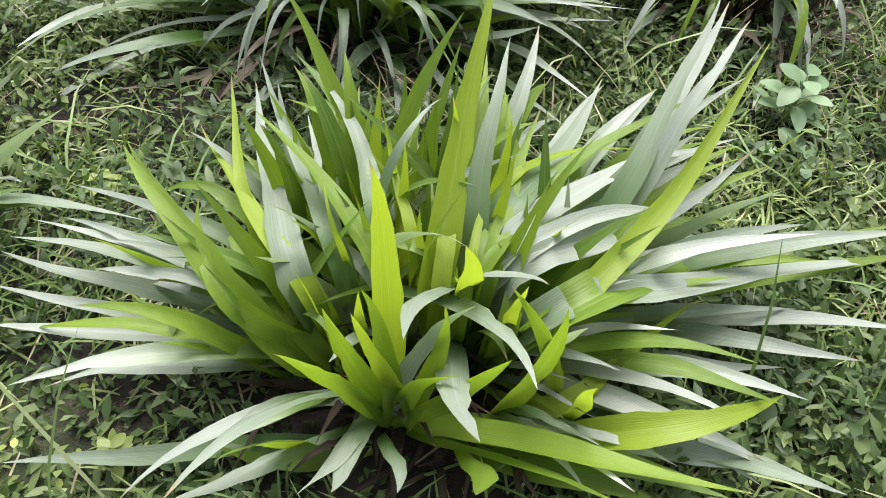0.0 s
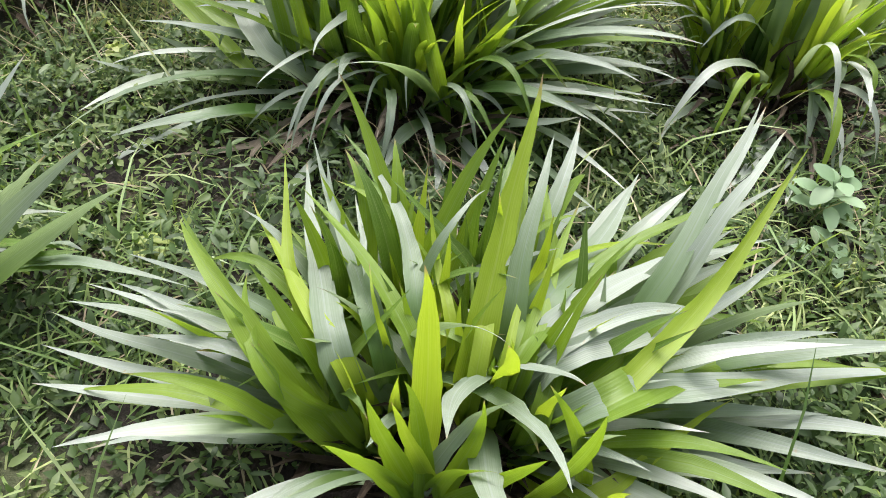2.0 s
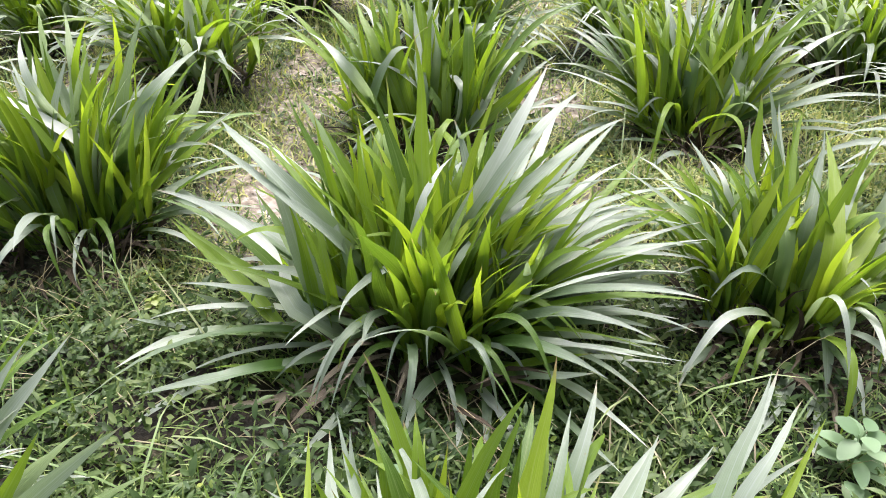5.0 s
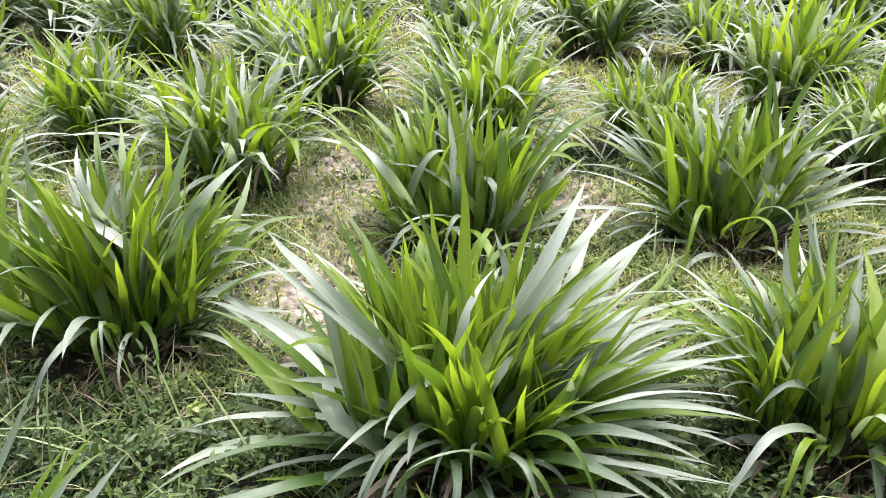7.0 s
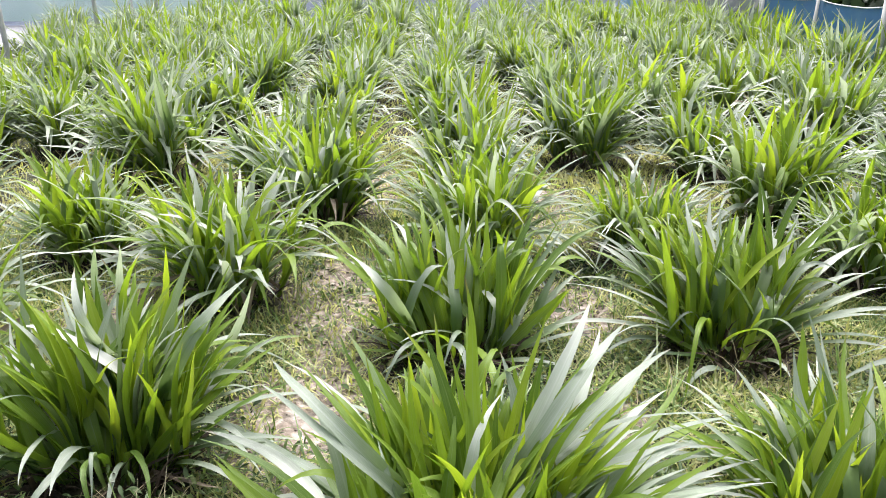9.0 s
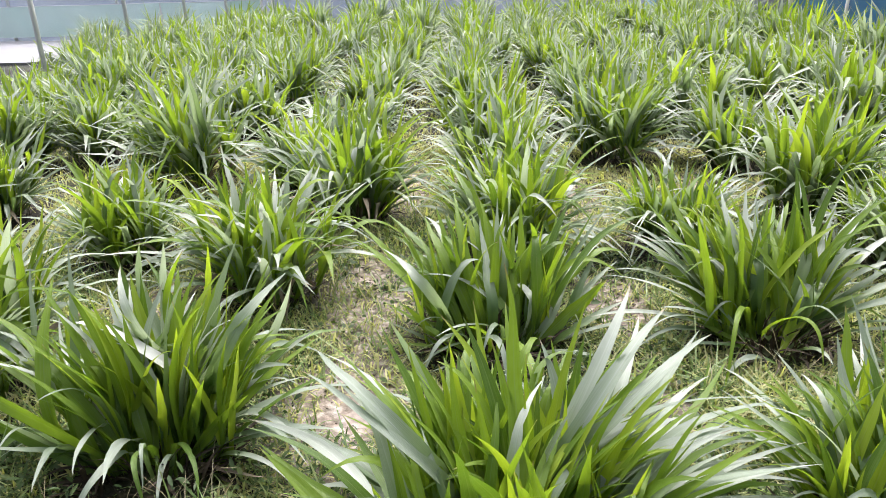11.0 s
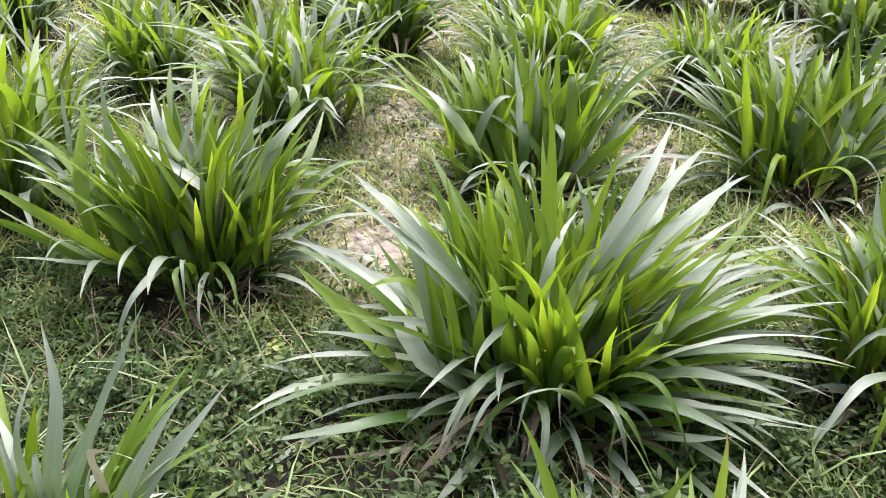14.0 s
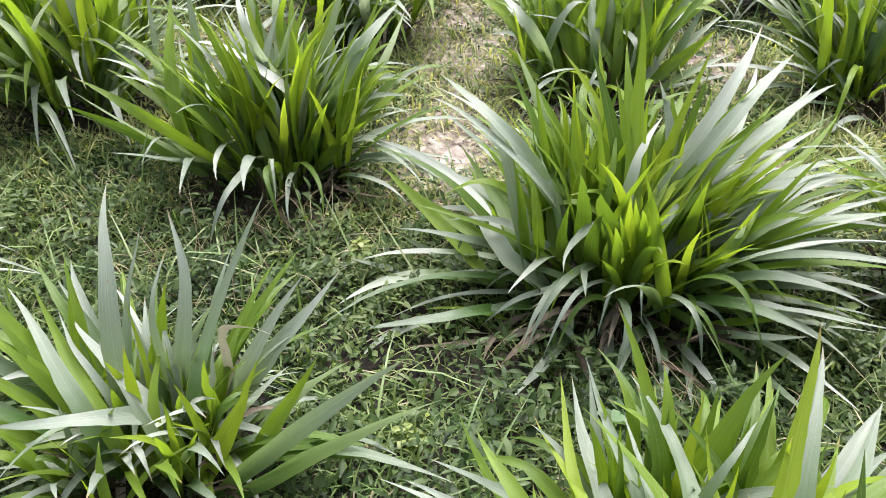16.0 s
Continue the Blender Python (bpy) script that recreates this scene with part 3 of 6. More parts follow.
blade(clump_a, 'green', (-0.053, -0.170, 0.17), (-0.057, -0.010, 0.281), -0.009, -0.016, 0.036)
blade(clump_a, 'green', (-0.061, -0.171, 0.16), (-0.088, -0.089, 0.335), 0.003, -0.022, 0.036)
blade(clump_a, 'mature', (-0.184, 0.028, 0.30), (-0.070, 0.353, -0.011), -0.019, 0.001, 0.048)
blade(clump_a, 'young', (-0.191, 0.019, 0.30), (-0.131, 0.241, 0.012), -0.009, 0.002, 0.040)
blade(clump_a, 'young', (-0.251, 0.136, 0.30), (-0.023, 0.204, 0.044), -0.005, 0.004, 0.025)
blade(clump_a, 'green', (-0.067, 0.015, 0.30), (-0.175, 0.245, 0.045), 0.023, -0.006, 0.037)
blade(clump_a, 'mature', (-0.124, 0.057, 0.30), (-0.109, 0.303, 0.062), -0.022, -0.003, 0.032)
blade(clump_a, 'mature', (-0.128, 0.122, 0.30), (-0.028, 0.168, 0.002), 0.003, 0.002, 0.030)
blade(clump_a, 'young', (-0.099, 0.006, 0.30), (-0.025, 0.084, 0.068), 0.030, 0.007, 0.026)
blade(clump_a, 'mature', (-0.090, -0.007, 0.14), (-0.119, -0.032, 0.224), -0.006, -0.033, 0.035)
blade(clump_a, 'mature', (-0.057, -0.001, 0.24), (-0.139, 0.041, 0.127), -0.019, -0.031, 0.032)
blade(clump_a, 'mature', (-0.047, 0.009, 0.30), (0.105, -0.109, 0.144), 0.020, 0.008, 0.028)
blade(clump_a, 'young', (0.079, -0.016, 0.20), (-0.025, -0.120, 0.296), 0.003, 0.002, 0.044)
blade(clump_a, 'mature', (0.075, -0.014, 0.26), (0.075, -0.137, 0.172), 0.003, 0.013, 0.032)
blade(clump_a, 'mature', (-0.032, 0.000, 0.19), (0.151, -0.274, 0.223), 0.007, 0.042, 0.044)
blade(clump_a, 'mature', (0.055, -0.009, 0.09), (-0.026, -0.375, 0.468), -0.015, 0.000, 0.044)
blade(clump_a, 'mature', (0.054, -0.009, 0.23), (-0.082, -0.251, 0.289), 0.004, -0.014, 0.040)
blade(clump_a, 'mature', (-0.046, -0.000, 0.11), (-0.071, -0.179, 0.216), -0.000, -0.009, 0.023)
blade(clump_a, 'green', (0.090, -0.142, 0.03), (0.056, -0.083, 0.466), -0.018, 0.023, 0.040)
blade(clump_a, 'mature', (0.149, -0.051, 0.04), (0.025, -0.191, 0.450), 0.007, 0.018, 0.026)
blade(clump_a, 'young', (0.225, -0.157, 0.03), (-0.036, -0.112, 0.371), 0.010, 0.006, 0.030)
blade(clump_a, 'green', (0.209, -0.147, 0.03), (-0.101, 0.007, 0.394), 0.024, -0.006, 0.030)
blade(clump_a, 'young', (0.135, -0.042, 0.10), (-0.015, -0.114, 0.340), 0.005, 0.004, 0.021)
blade(clump_a, 'young', (-0.033, -0.068, 0.03), (-0.049, -0.083, 0.361), -0.000, -0.009, 0.023)
blade(clump_a, 'young', (-0.091, -0.018, 0.03), (0.016, -0.062, 0.302), 0.003, 0.002, 0.023)
blade(clump_a, 'mature', (-0.040, -0.097, 0.03), (-0.220, -0.283, 0.406), 0.042, -0.033, 0.053)
blade(clump_a, 'mature', (-0.047, -0.092, 0.03), (-0.065, -0.318, 0.498), -0.020, -0.019, 0.044)
blade(clump_a, 'mature', (-0.082, -0.076, 0.03), (-0.015, -0.334, 0.503), -0.025, 0.003, 0.037)
blade(clump_a, 'mature', (-0.064, -0.140, 0.03), (0.032, -0.270, 0.491), -0.008, 0.005, 0.026)
blade(clump_a, 'green', (-0.019, -0.142, 0.03), (0.404, -0.218, 0.257), 0.071, -0.028, 0.048)
blade(clump_a, 'green', (-0.019, -0.147, 0.03), (0.295, -0.263, 0.319), -0.001, 0.007, 0.044)
blade(clump_a, 'young', (0.205, -0.170, 0.03), (0.332, -0.010, 0.127), 0.107, -0.066, 0.062)
blade(clump_a, 'young', (0.247, -0.156, 0.15), (0.187, 0.116, 0.058), -0.003, 0.004, 0.044)
blade(clump_a, 'green', (0.254, -0.082, 0.30), (0.520, 0.122, -0.034), -0.100, 0.072, 0.062)
blade(clump_a, 'mature', (0.253, -0.086, 0.30), (0.504, 0.076, -0.045), -0.071, 0.039, 0.053)
blade(clump_a, 'mature', (0.349, 0.132, 0.30), (0.172, 0.258, 0.140), 0.006, -0.001, 0.040)
blade(clump_a, 'mature', (0.375, 0.131, 0.30), (0.186, 0.209, 0.122), 0.043, 0.000, 0.037)
blade(clump_a, 'young', (0.249, -0.063, 0.30), (0.347, 0.383, 0.101), -0.016, -0.014, 0.035)
blade(clump_a, 'mature', (0.158, 0.092, 0.30), (0.223, 0.347, -0.081), -0.023, -0.004, 0.046)
blade(clump_a, 'young', (0.174, 0.148, 0.30), (0.276, 0.092, -0.068), -0.015, 0.039, 0.018)
blade(clump_a, 'green', (0.115, 0.009, 0.30), (0.391, 0.281, 0.027), -0.052, 0.057, 0.044)
blade(clump_a, 'mature', (0.158, 0.028, 0.30), (0.383, 0.192, -0.035), -0.019, 0.045, 0.044)
blade(clump_a, 'mature', (0.162, -0.002, 0.30), (0.279, 0.092, -0.072), 0.039, 0.013, 0.035)
blade(clump_a, 'mature', (0.193, -0.013, 0.30), (0.380, 0.203, -0.018), -0.022, -0.013, 0.040)
blade(clump_a, 'green', (-0.201, -0.058, 0.15), (-0.221, 0.258, 0.183), 0.072, 0.026, 0.046)
blade(clump_a, 'green', (-0.173, -0.040, 0.14), (-0.144, 0.180, 0.136), 0.080, 0.071, 0.042)
blade(clump_a, 'green', (-0.171, -0.039, 0.16), (-0.138, 0.199, 0.061), 0.031, 0.012, 0.035)
blade(clump_a, 'green', (-0.140, -0.023, 0.13), (-0.162, 0.163, 0.071), 0.030, 0.013, 0.040)
blade(clump_a, 'green', (0.053, -0.008, 0.23), (-0.020, 0.148, 0.075), 0.021, 0.007, 0.031)
blade(clump_a, 'green', (0.121, -0.034, 0.20), (0.046, 0.194, 0.061), -0.014, 0.011, 0.032)
blade(clump_a, 'young', (0.030, -0.003, 0.15), (-0.020, 0.043, 0.201), 0.002, 0.006, 0.026)
blade(clump_a, 'green', (0.146, -0.049, 0.25), (0.124, 0.209, 0.017), 0.006, 0.013, 0.032)
blade(clump_a, 'green', (-0.135, -0.021, 0.19), (-0.064, 0.111, 0.081), 0.046, 0.021, 0.032)
blade(clump_a, 'green', (0.170, -0.066, 0.18), (0.175, 0.056, 0.105), -0.014, 0.023, 0.032)
blade(clump_a, 'green', (-0.178, -0.043, 0.09), (-0.214, 0.083, 0.114), -0.077, -0.077, 0.035)
blade(clump_a, 'deep', (-0.050, -0.001, 0.15), (0.032, 0.041, 0.164), -0.011, 0.004, 0.028)
blade(clump_a, 'deep', (0.080, -0.016, 0.06), (-0.023, -0.024, 0.254), -0.007, -0.001, 0.026)
blade(clump_a, 'deep', (-0.145, -0.026, 0.06), (-0.043, 0.016, 0.183), -0.008, -0.002, 0.026)
blade(clump_a, 'deep', (0.178, -0.072, 0.12), (0.055, 0.032, 0.157), -0.004, 0.008, 0.026)
blade(clump_a, 'green', (-0.144, -0.169, 0.03), (-0.063, -0.171, 0.403), 0.008, -0.026, 0.035)
blade(clump_a, 'mature', (-0.109, -0.133, 0.03), (-0.157, -0.227, 0.351), -0.027, -0.023, 0.040)
blade(clump_a, 'green', (0.060, -0.178, 0.03), (-0.021, -0.232, 0.469), -0.009, 0.016, 0.040)
blade(clump_a, 'mature', (-0.045, -0.110, 0.03), (-0.374, -0.158, 0.090), 0.047, -0.039, 0.035)
blade(clump_a, 'mature', (-0.186, 0.035, 0.03), (-0.451, 0.074, 0.170), 0.002, 0.001, 0.044)
blade(clump_a, 'mature', (-0.196, 0.069, 0.03), (-0.400, 0.033, 0.220), 0.019, -0.009, 0.040)
blade(clump_a, 'green', (-0.187, 0.069, 0.03), (-0.277, -0.007, 0.250), -0.012, -0.015, 0.040)
blade(clump_a, 'mature', (-0.165, 0.001, 0.03), (-0.489, 0.002, 0.120), -0.001, -0.011, 0.048)
blade(clump_a, 'mature', (-0.185, 0.024, 0.03), (-0.463, 0.036, 0.150), -0.006, 0.000, 0.035)
blade(clump_a, 'mature', (-0.155, -0.032, 0.03), (-0.367, -0.029, 0.070), 0.012, -0.007, 0.040)
blade(clump_a, 'mature', (-0.126, -0.162, 0.03), (-0.494, -0.020, 0.030), 0.013, 0.003, 0.035)
blade(clump_a, 'green', (-0.223, 0.026, 0.03), (-0.240, 0.269, 0.220), -0.004, 0.008, 0.035)
blade(clump_a, 'mature', (0.182, 0.202, 0.09), (0.205, 0.246, 0.110), 0.038, -0.003, 0.044)
blade(clump_a, 'mature', (0.236, 0.151, 0.04), (0.361, 0.358, 0.300), 0.064, -0.051, 0.044)
blade(clump_a, 'mature', (0.269, 0.077, 0.04), (0.267, -0.028, 0.310), -0.041, 0.047, 0.035)
blade(clump_a, 'mature', (0.269, 0.035, 0.08), (0.475, -0.034, 0.220), 0.036, 0.011, 0.049)
blade(clump_a, 'green', (0.275, 0.054, 0.04), (0.480, -0.065, 0.230), -0.012, 0.001, 0.048)
blade(clump_a, 'mature', (0.268, 0.043, 0.03), (0.464, -0.162, 0.190), 0.001, 0.008, 0.040)
blade(clump_a, 'mature', (0.264, 0.020, 0.03), (0.398, -0.168, 0.150), 0.013, 0.008, 0.040)
blade(clump_a, 'mature', (0.257, -0.024, 0.03), (0.316, -0.102, 0.090), -0.002, -0.001, 0.035)
blade(clump_a, 'green', (-0.019, -0.135, 0.03), (0.420, -0.168, 0.120), 0.033, -0.008, 0.053)
blade(clump_a, 'green', (0.052, -0.154, 0.03), (0.380, -0.161, 0.090), 0.024, -0.009, 0.044)
blade(clump_a, 'green', (-0.074, -0.183, 0.03), (-0.231, 0.004, 0.050), -0.021, 0.011, 0.035)
blade(clump_a, 'mature', (0.208, -0.187, 0.04), (0.383, -0.124, 0.060), 0.037, 0.005, 0.040)
blade(clump_a, 'green', (0.016, -0.152, 0.03), (0.325, -0.159, 0.070), -0.002, -0.006, 0.053)
blade(clump_a, 'mature', (0.223, -0.170, 0.04), (0.370, -0.156, 0.080), 0.025, 0.011, 0.044)
clump_b = clump(.09, 1.38, 'wide fountain-shaped grass tuft with long pale arching leaves')
blade(clump_b, 'green', (-0.015, 0.002, 0.24), (-0.023, 0.238, 0.524), -0.020, -0.013, 0.044)
blade(clump_b, 'mature', (-0.184, 0.185, 0.30), (-0.144, 0.035, 0.331), -0.014, -0.055, 0.044)
blade(clump_b, 'mature', (-0.210, 0.056, 0.30), (-0.302, 0.164, 0.248), 0.127, 0.114, 0.048)
blade(clump_b, 'mature', (-0.195, 0.021, 0.30), (-0.344, 0.149, 0.212), 0.117, 0.106, 0.031)
blade(clump_b, 'silver', (-0.352, -0.039, 0.23), (-0.322, 0.159, 0.172), -0.030, -0.104, 0.053)
blade(clump_b, 'green', (-0.355, -0.041, 0.08), (-0.314, 0.214, 0.208), -0.020, -0.018, 0.048)
blade(clump_b, 'deep', (-0.284, -0.018, 0.19), (-0.187, 0.288, 0.124), -0.031, -0.029, 0.044)
blade(clump_b, 'green', (-0.234, -0.007, 0.13), (-0.057, 0.127, 0.258), 0.083, 0.015, 0.030)
blade(clump_b, 'mature', (-0.195, -0.000, 0.29), (-0.054, 0.120, 0.088), 0.033, 0.008, 0.035)
blade(clump_b, 'young', (-0.132, 0.148, 0.30), (-0.049, 0.072, 0.269), -0.032, -0.023, 0.026)
blade(clump_b, 'green', (-0.118, 0.162, 0.30), (0.036, 0.058, 0.196), 0.008, -0.009, 0.026)
blade(clump_b, 'deep', (-0.123, 0.006, 0.20), (-0.044, -0.136, 0.295), 0.022, 0.002, 0.048)
blade(clump_b, 'deep', (-0.039, 0.004, 0.21), (-0.095, -0.255, 0.318), 0.013, -0.009, 0.048)
blade(clump_b, 'young', (-0.026, 0.003, 0.31), (-0.092, -0.083, 0.184), 0.012, -0.004, 0.035)
blade(clump_b, 'green', (0.105, -0.113, 0.03), (-0.123, 0.013, 0.462), 0.009, 0.017, 0.040)
blade(clump_b, 'green', (0.066, -0.015, 0.03), (-0.101, -0.115, 0.409), 0.009, -0.004, 0.037)
blade(clump_b, 'green', (0.118, -0.026, 0.06), (0.024, -0.014, 0.381), 0.005, 0.019, 0.044)
blade(clump_b, 'deep', (0.146, -0.035, 0.23), (0.019, 0.075, 0.171), -0.032, -0.010, 0.037)
blade(clump_b, 'young', (0.124, -0.073, 0.03), (-0.009, -0.086, 0.356), 0.025, -0.002, 0.026)
blade(clump_b, 'young', (0.138, -0.032, 0.05), (0.091, -0.155, 0.323), 0.020, 0.005, 0.028)
blade(clump_b, 'green', (0.136, -0.082, 0.03), (0.176, -0.098, 0.258), 0.014, 0.013, 0.026)
blade(clump_b, 'green', (0.139, -0.032, 0.06), (0.205, -0.001, 0.240), -0.030, 0.087, 0.035)
blade(clump_b, 'mature', (0.094, -0.085, 0.03), (-0.214, -0.400, 0.417), 0.057, -0.003, 0.035)
blade(clump_b, 'mature', (0.088, -0.114, 0.03), (-0.139, -0.266, 0.058), 0.031, -0.022, 0.040)
blade(clump_b, 'silver', (-0.060, -0.074, 0.03), (0.028, -0.286, 0.004), 0.001, -0.004, 0.040)
blade(clump_b, 'mature', (0.079, -0.162, 0.03), (-0.008, -0.198, -0.003), 0.005, 0.006, 0.032)
blade(clump_b, 'mature', (-0.088, -0.096, 0.03), (-0.032, -0.308, -0.010), -0.007, 0.006, 0.037)
blade(clump_b, 'mature', (-0.230, -0.084, 0.03), (0.102, -0.196, 0.075), 0.008, 0.011, 0.032)
blade(clump_b, 'silver', (-0.192, 0.000, 0.15), (-0.111, -0.260, 0.089), 0.020, -0.002, 0.032)
blade(clump_b, 'mature', (-0.084, 0.006, 0.26), (-0.101, -0.266, 0.053), 0.008, -0.024, 0.026)
blade(clump_b, 'mature', (-0.054, 0.005, 0.11), (-0.082, -0.305, 0.171), 0.027, -0.028, 0.030)
blade(clump_b, 'dry', (-0.179, -0.168, 0.03), (-0.136, -0.114, -0.010), 0.022, -0.002, 0.026)
blade(clump_b, 'dry', (-0.244, -0.105, 0.03), (-0.111, -0.172, -0.010), 0.003, -0.028, 0.026)
blade(clump_b, 'mature', (-0.313, -0.026, 0.06), (-0.414, -0.054, 0.100), -0.119, -0.129, 0.044)
blade(clump_b, 'silver', (-0.306, -0.027, 0.03), (-0.429, -0.153, 0.064), 0.031, -0.056, 0.044)
blade(clump_b, 'mature', (-0.316, -0.090, 0.03), (-0.368, -0.140, 0.019), 0.118, 0.118, 0.040)
blade(clump_b, 'green', (-0.305, -0.138, 0.03), (-0.208, -0.042, 0.064), 0.010, -0.008, 0.035)
blade(clump_b, 'mature', (-0.357, -0.112, 0.03), (-0.297, -0.218, 0.020), -0.020, -0.074, 0.035)
blade(clump_b, 'mature', (0.088, 0.001, 0.30), (0.587, 0.199, 0.093), 0.044, 0.084, 0.044)
blade(clump_b, 'silver', (0.088, 0.121, 0.30), (0.217, 0.299, 0.327), 0.058, -0.033, 0.048)
blade(clump_b, 'mature', (0.092, 0.096, 0.30), (0.306, 0.304, 0.262), 0.100, -0.052, 0.048)
blade(clump_b, 'mature', (0.103, 0.072, 0.30), (0.421, 0.298, 0.193), 0.086, -0.048, 0.044)
blade(clump_b, 'young', (0.059, 0.046, 0.30), (0.159, 0.124, 0.137), -0.006, 0.010, 0.035)
blade(clump_b, 'mature', (0.054, 0.402, 0.30), (0.089, -0.182, 0.229), 0.040, -0.009, 0.028)
blade(clump_b, 'green', (-0.081, 0.164, 0.30), (0.092, 0.076, 0.179), 0.065, -0.065, 0.026)
blade(clump_b, 'silver', (-0.029, 0.003, 0.26), (0.090, 0.217, 0.196), 0.092, 0.002, 0.032)
blade(clump_b, 'green', (-0.192, 0.000, 0.17), (-0.007, 0.120, 0.194), -0.003, 0.014, 0.032)
blade(clump_b, 'green', (-0.085, 0.006, 0.27), (0.030, 0.164, 0.176), 0.034, -0.005, 0.032)
blade(clump_b, 'green', (0.023, -0.003, 0.28), (0.133, 0.223, 0.142), 0.002, 0.009, 0.032)
blade(clump_b, 'green', (-0.248, -0.010, 0.06), (-0.114, 0.030, 0.229), -0.034, -0.038, 0.035)
blade(clump_b, 'deep', (-0.161, 0.003, 0.09), (-0.015, -0.083, 0.294), -0.003, -0.010, 0.035)
blade(clump_b, 'deep', (-0.004, 0.000, 0.10), (-0.036, -0.100, 0.303), -0.004, -0.010, 0.040)
blade(clump_b, 'deep', (-0.072, 0.006, 0.05), (-0.039, -0.186, 0.375), 0.014, -0.017, 0.044)
blade(clump_b, 'green', (0.144, -0.034, 0.14), (0.166, 0.104, 0.189), 0.082, -0.082, 0.035)
blade(clump_b, 'mature', (-0.334, -0.033, 0.07), (-0.266, 0.053, 0.094), -0.086, -0.086, 0.040)
blade(clump_b, 'mature', (0.135, -0.031, 0.10), (0.352, -0.049, 0.133), -0.036, 0.109, 0.040)
blade(clump_b, 'mature', (0.139, -0.032, 0.06), (0.392, -0.098, 0.131), -0.015, 0.071, 0.040)
blade(clump_b, 'silver', (0.139, -0.062, 0.03), (0.348, -0.168, 0.113), -0.044, 0.121, 0.040)
blade(clump_b, 'mature', (0.114, -0.024, 0.16), (0.497, 0.094, 0.123), 0.021, 0.043, 0.040)
blade(clump_b, 'mature', (0.097, -0.020, 0.20), (0.501, 0.140, 0.157), 0.072, 0.028, 0.040)
blade(clump_b, 'mature', (-0.116, -0.078, 0.03), (-0.165, -0.315, -0.010), 0.017, 0.016, 0.040)
blade(clump_b, 'silver', (0.109, -0.141, 0.03), (0.101, -0.219, 0.008), -0.001, 0.008, 0.028)
blade(clump_b, 'mature', (0.145, -0.120, 0.03), (-0.006, -0.245, -0.010), 0.002, 0.001, 0.028)
blade(clump_b, 'green', (-0.197, 0.036, 0.04), (-0.515, 0.224, 0.195), -0.001, 0.017, 0.040)
blade(clump_b, 'mature', (-0.176, 0.095, 0.04), (-0.696, 0.525, 0.104), 0.045, 0.003, 0.040)
blade(clump_b, 'mature', (-0.188, 0.068, 0.04), (-0.604, 0.462, 0.066), 0.059, -0.033, 0.039)
blade(clump_b, 'silver', (-0.197, 0.033, 0.04), (-0.596, -0.043, 0.015), 0.073, -0.011, 0.032)
blade(clump_b, 'mature', (-0.199, -0.022, 0.04), (-0.618, -0.258, 0.012), 0.102, -0.026, 0.032)
blade(clump_b, 'mature', (-0.169, -0.108, 0.04), (-0.459, -0.147, -0.020), 0.062, -0.009, 0.026)
blade(clump_b, 'mature', (-0.194, -0.049, 0.04), (-0.417, -0.141, 0.023), 0.035, -0.016, 0.023)
blade(clump_b, 'green', (-0.196, 0.040, 0.04), (-0.268, 0.310, 0.178), 0.006, 0.019, 0.035)
blade(clump_b, 'green', (-0.190, 0.064, 0.04), (-0.199, 0.376, 0.201), -0.005, 0.006, 0.035)
blade(clump_b, 'silver', (-0.145, 0.084, 0.18), (-0.464, 0.556, 0.132), 0.043, -0.033, 0.032)
blade(clump_b, 'mature', (-0.141, 0.064, 0.23), (-0.445, 0.576, 0.006), 0.004, 0.003, 0.026)
blade(clump_b, 'mature', (0.173, 0.101, 0.04), (0.587, 0.249, 0.245), 0.150, 0.004, 0.040)
blade(clump_b, 'mature', (0.157, 0.124, 0.04), (0.546, 0.046, 0.239), 0.125, 0.024, 0.037)
blade(clump_b, 'silver', (0.184, 0.078, 0.04), (0.518, 0.002, 0.195), 0.084, 0.018, 0.037)
blade(clump_b, 'mature', (0.194, 0.047, 0.04), (0.458, -0.057, 0.181), 0.034, 0.015, 0.035)
blade(clump_b, 'mature', (0.200, 0.012, 0.04), (0.456, -0.112, 0.113), 0.056, 0.021, 0.035)
blade(clump_b, 'mature', (0.192, -0.056, 0.04), (0.303, -0.224, 0.066), 0.052, 0.029, 0.035)
blade(clump_b, 'silver', (0.175, -0.097, 0.04), (0.293, -0.327, 0.071), 0.014, 0.036, 0.032)
blade(clump_b, 'mature', (0.173, -0.100, 0.04), (0.220, -0.396, 0.078), -0.034, 0.039, 0.028)
blade(clump_b, 'young', (0.124, 0.157, 0.04), (0.284, 0.283, 0.264), 0.011, -0.020, 0.044)
blade(clump_b, 'mature', (0.122, 0.159, 0.04), (0.461, 0.481, 0.330), 0.106, -0.057, 0.040)
blade(clump_b, 'green', (0.148, 0.135, 0.04), (0.526, 0.485, 0.229), 0.080, -0.061, 0.035)
blade(clump_b, 'dry', (-0.146, -0.136, 0.04), (-0.404, -0.112, -0.020), -0.009, 0.006, 0.026)
blade(clump_b, 'green', (0.168, 0.085, 0.03), (0.197, 0.085, 0.254), -0.002, -0.005, 0.035)
blade(clump_b, 'mature', (0.199, 0.014, 0.04), (0.278, -0.114, 0.199), 0.011, 0.009, 0.032)
blade(clump_b, 'silver', (0.192, -0.056, 0.04), (0.392, -0.134, 0.086), 0.004, 0.008, 0.032)
blade(clump_b, 'mature', (-0.200, 0.008, 0.04), (-0.373, -0.108, 0.068), 0.029, -0.015, 0.026)
blade(clump_b, 'green', (0.142, -0.141, 0.04), (0.239, -0.049, 0.120), 0.009, 0.002, 0.032)
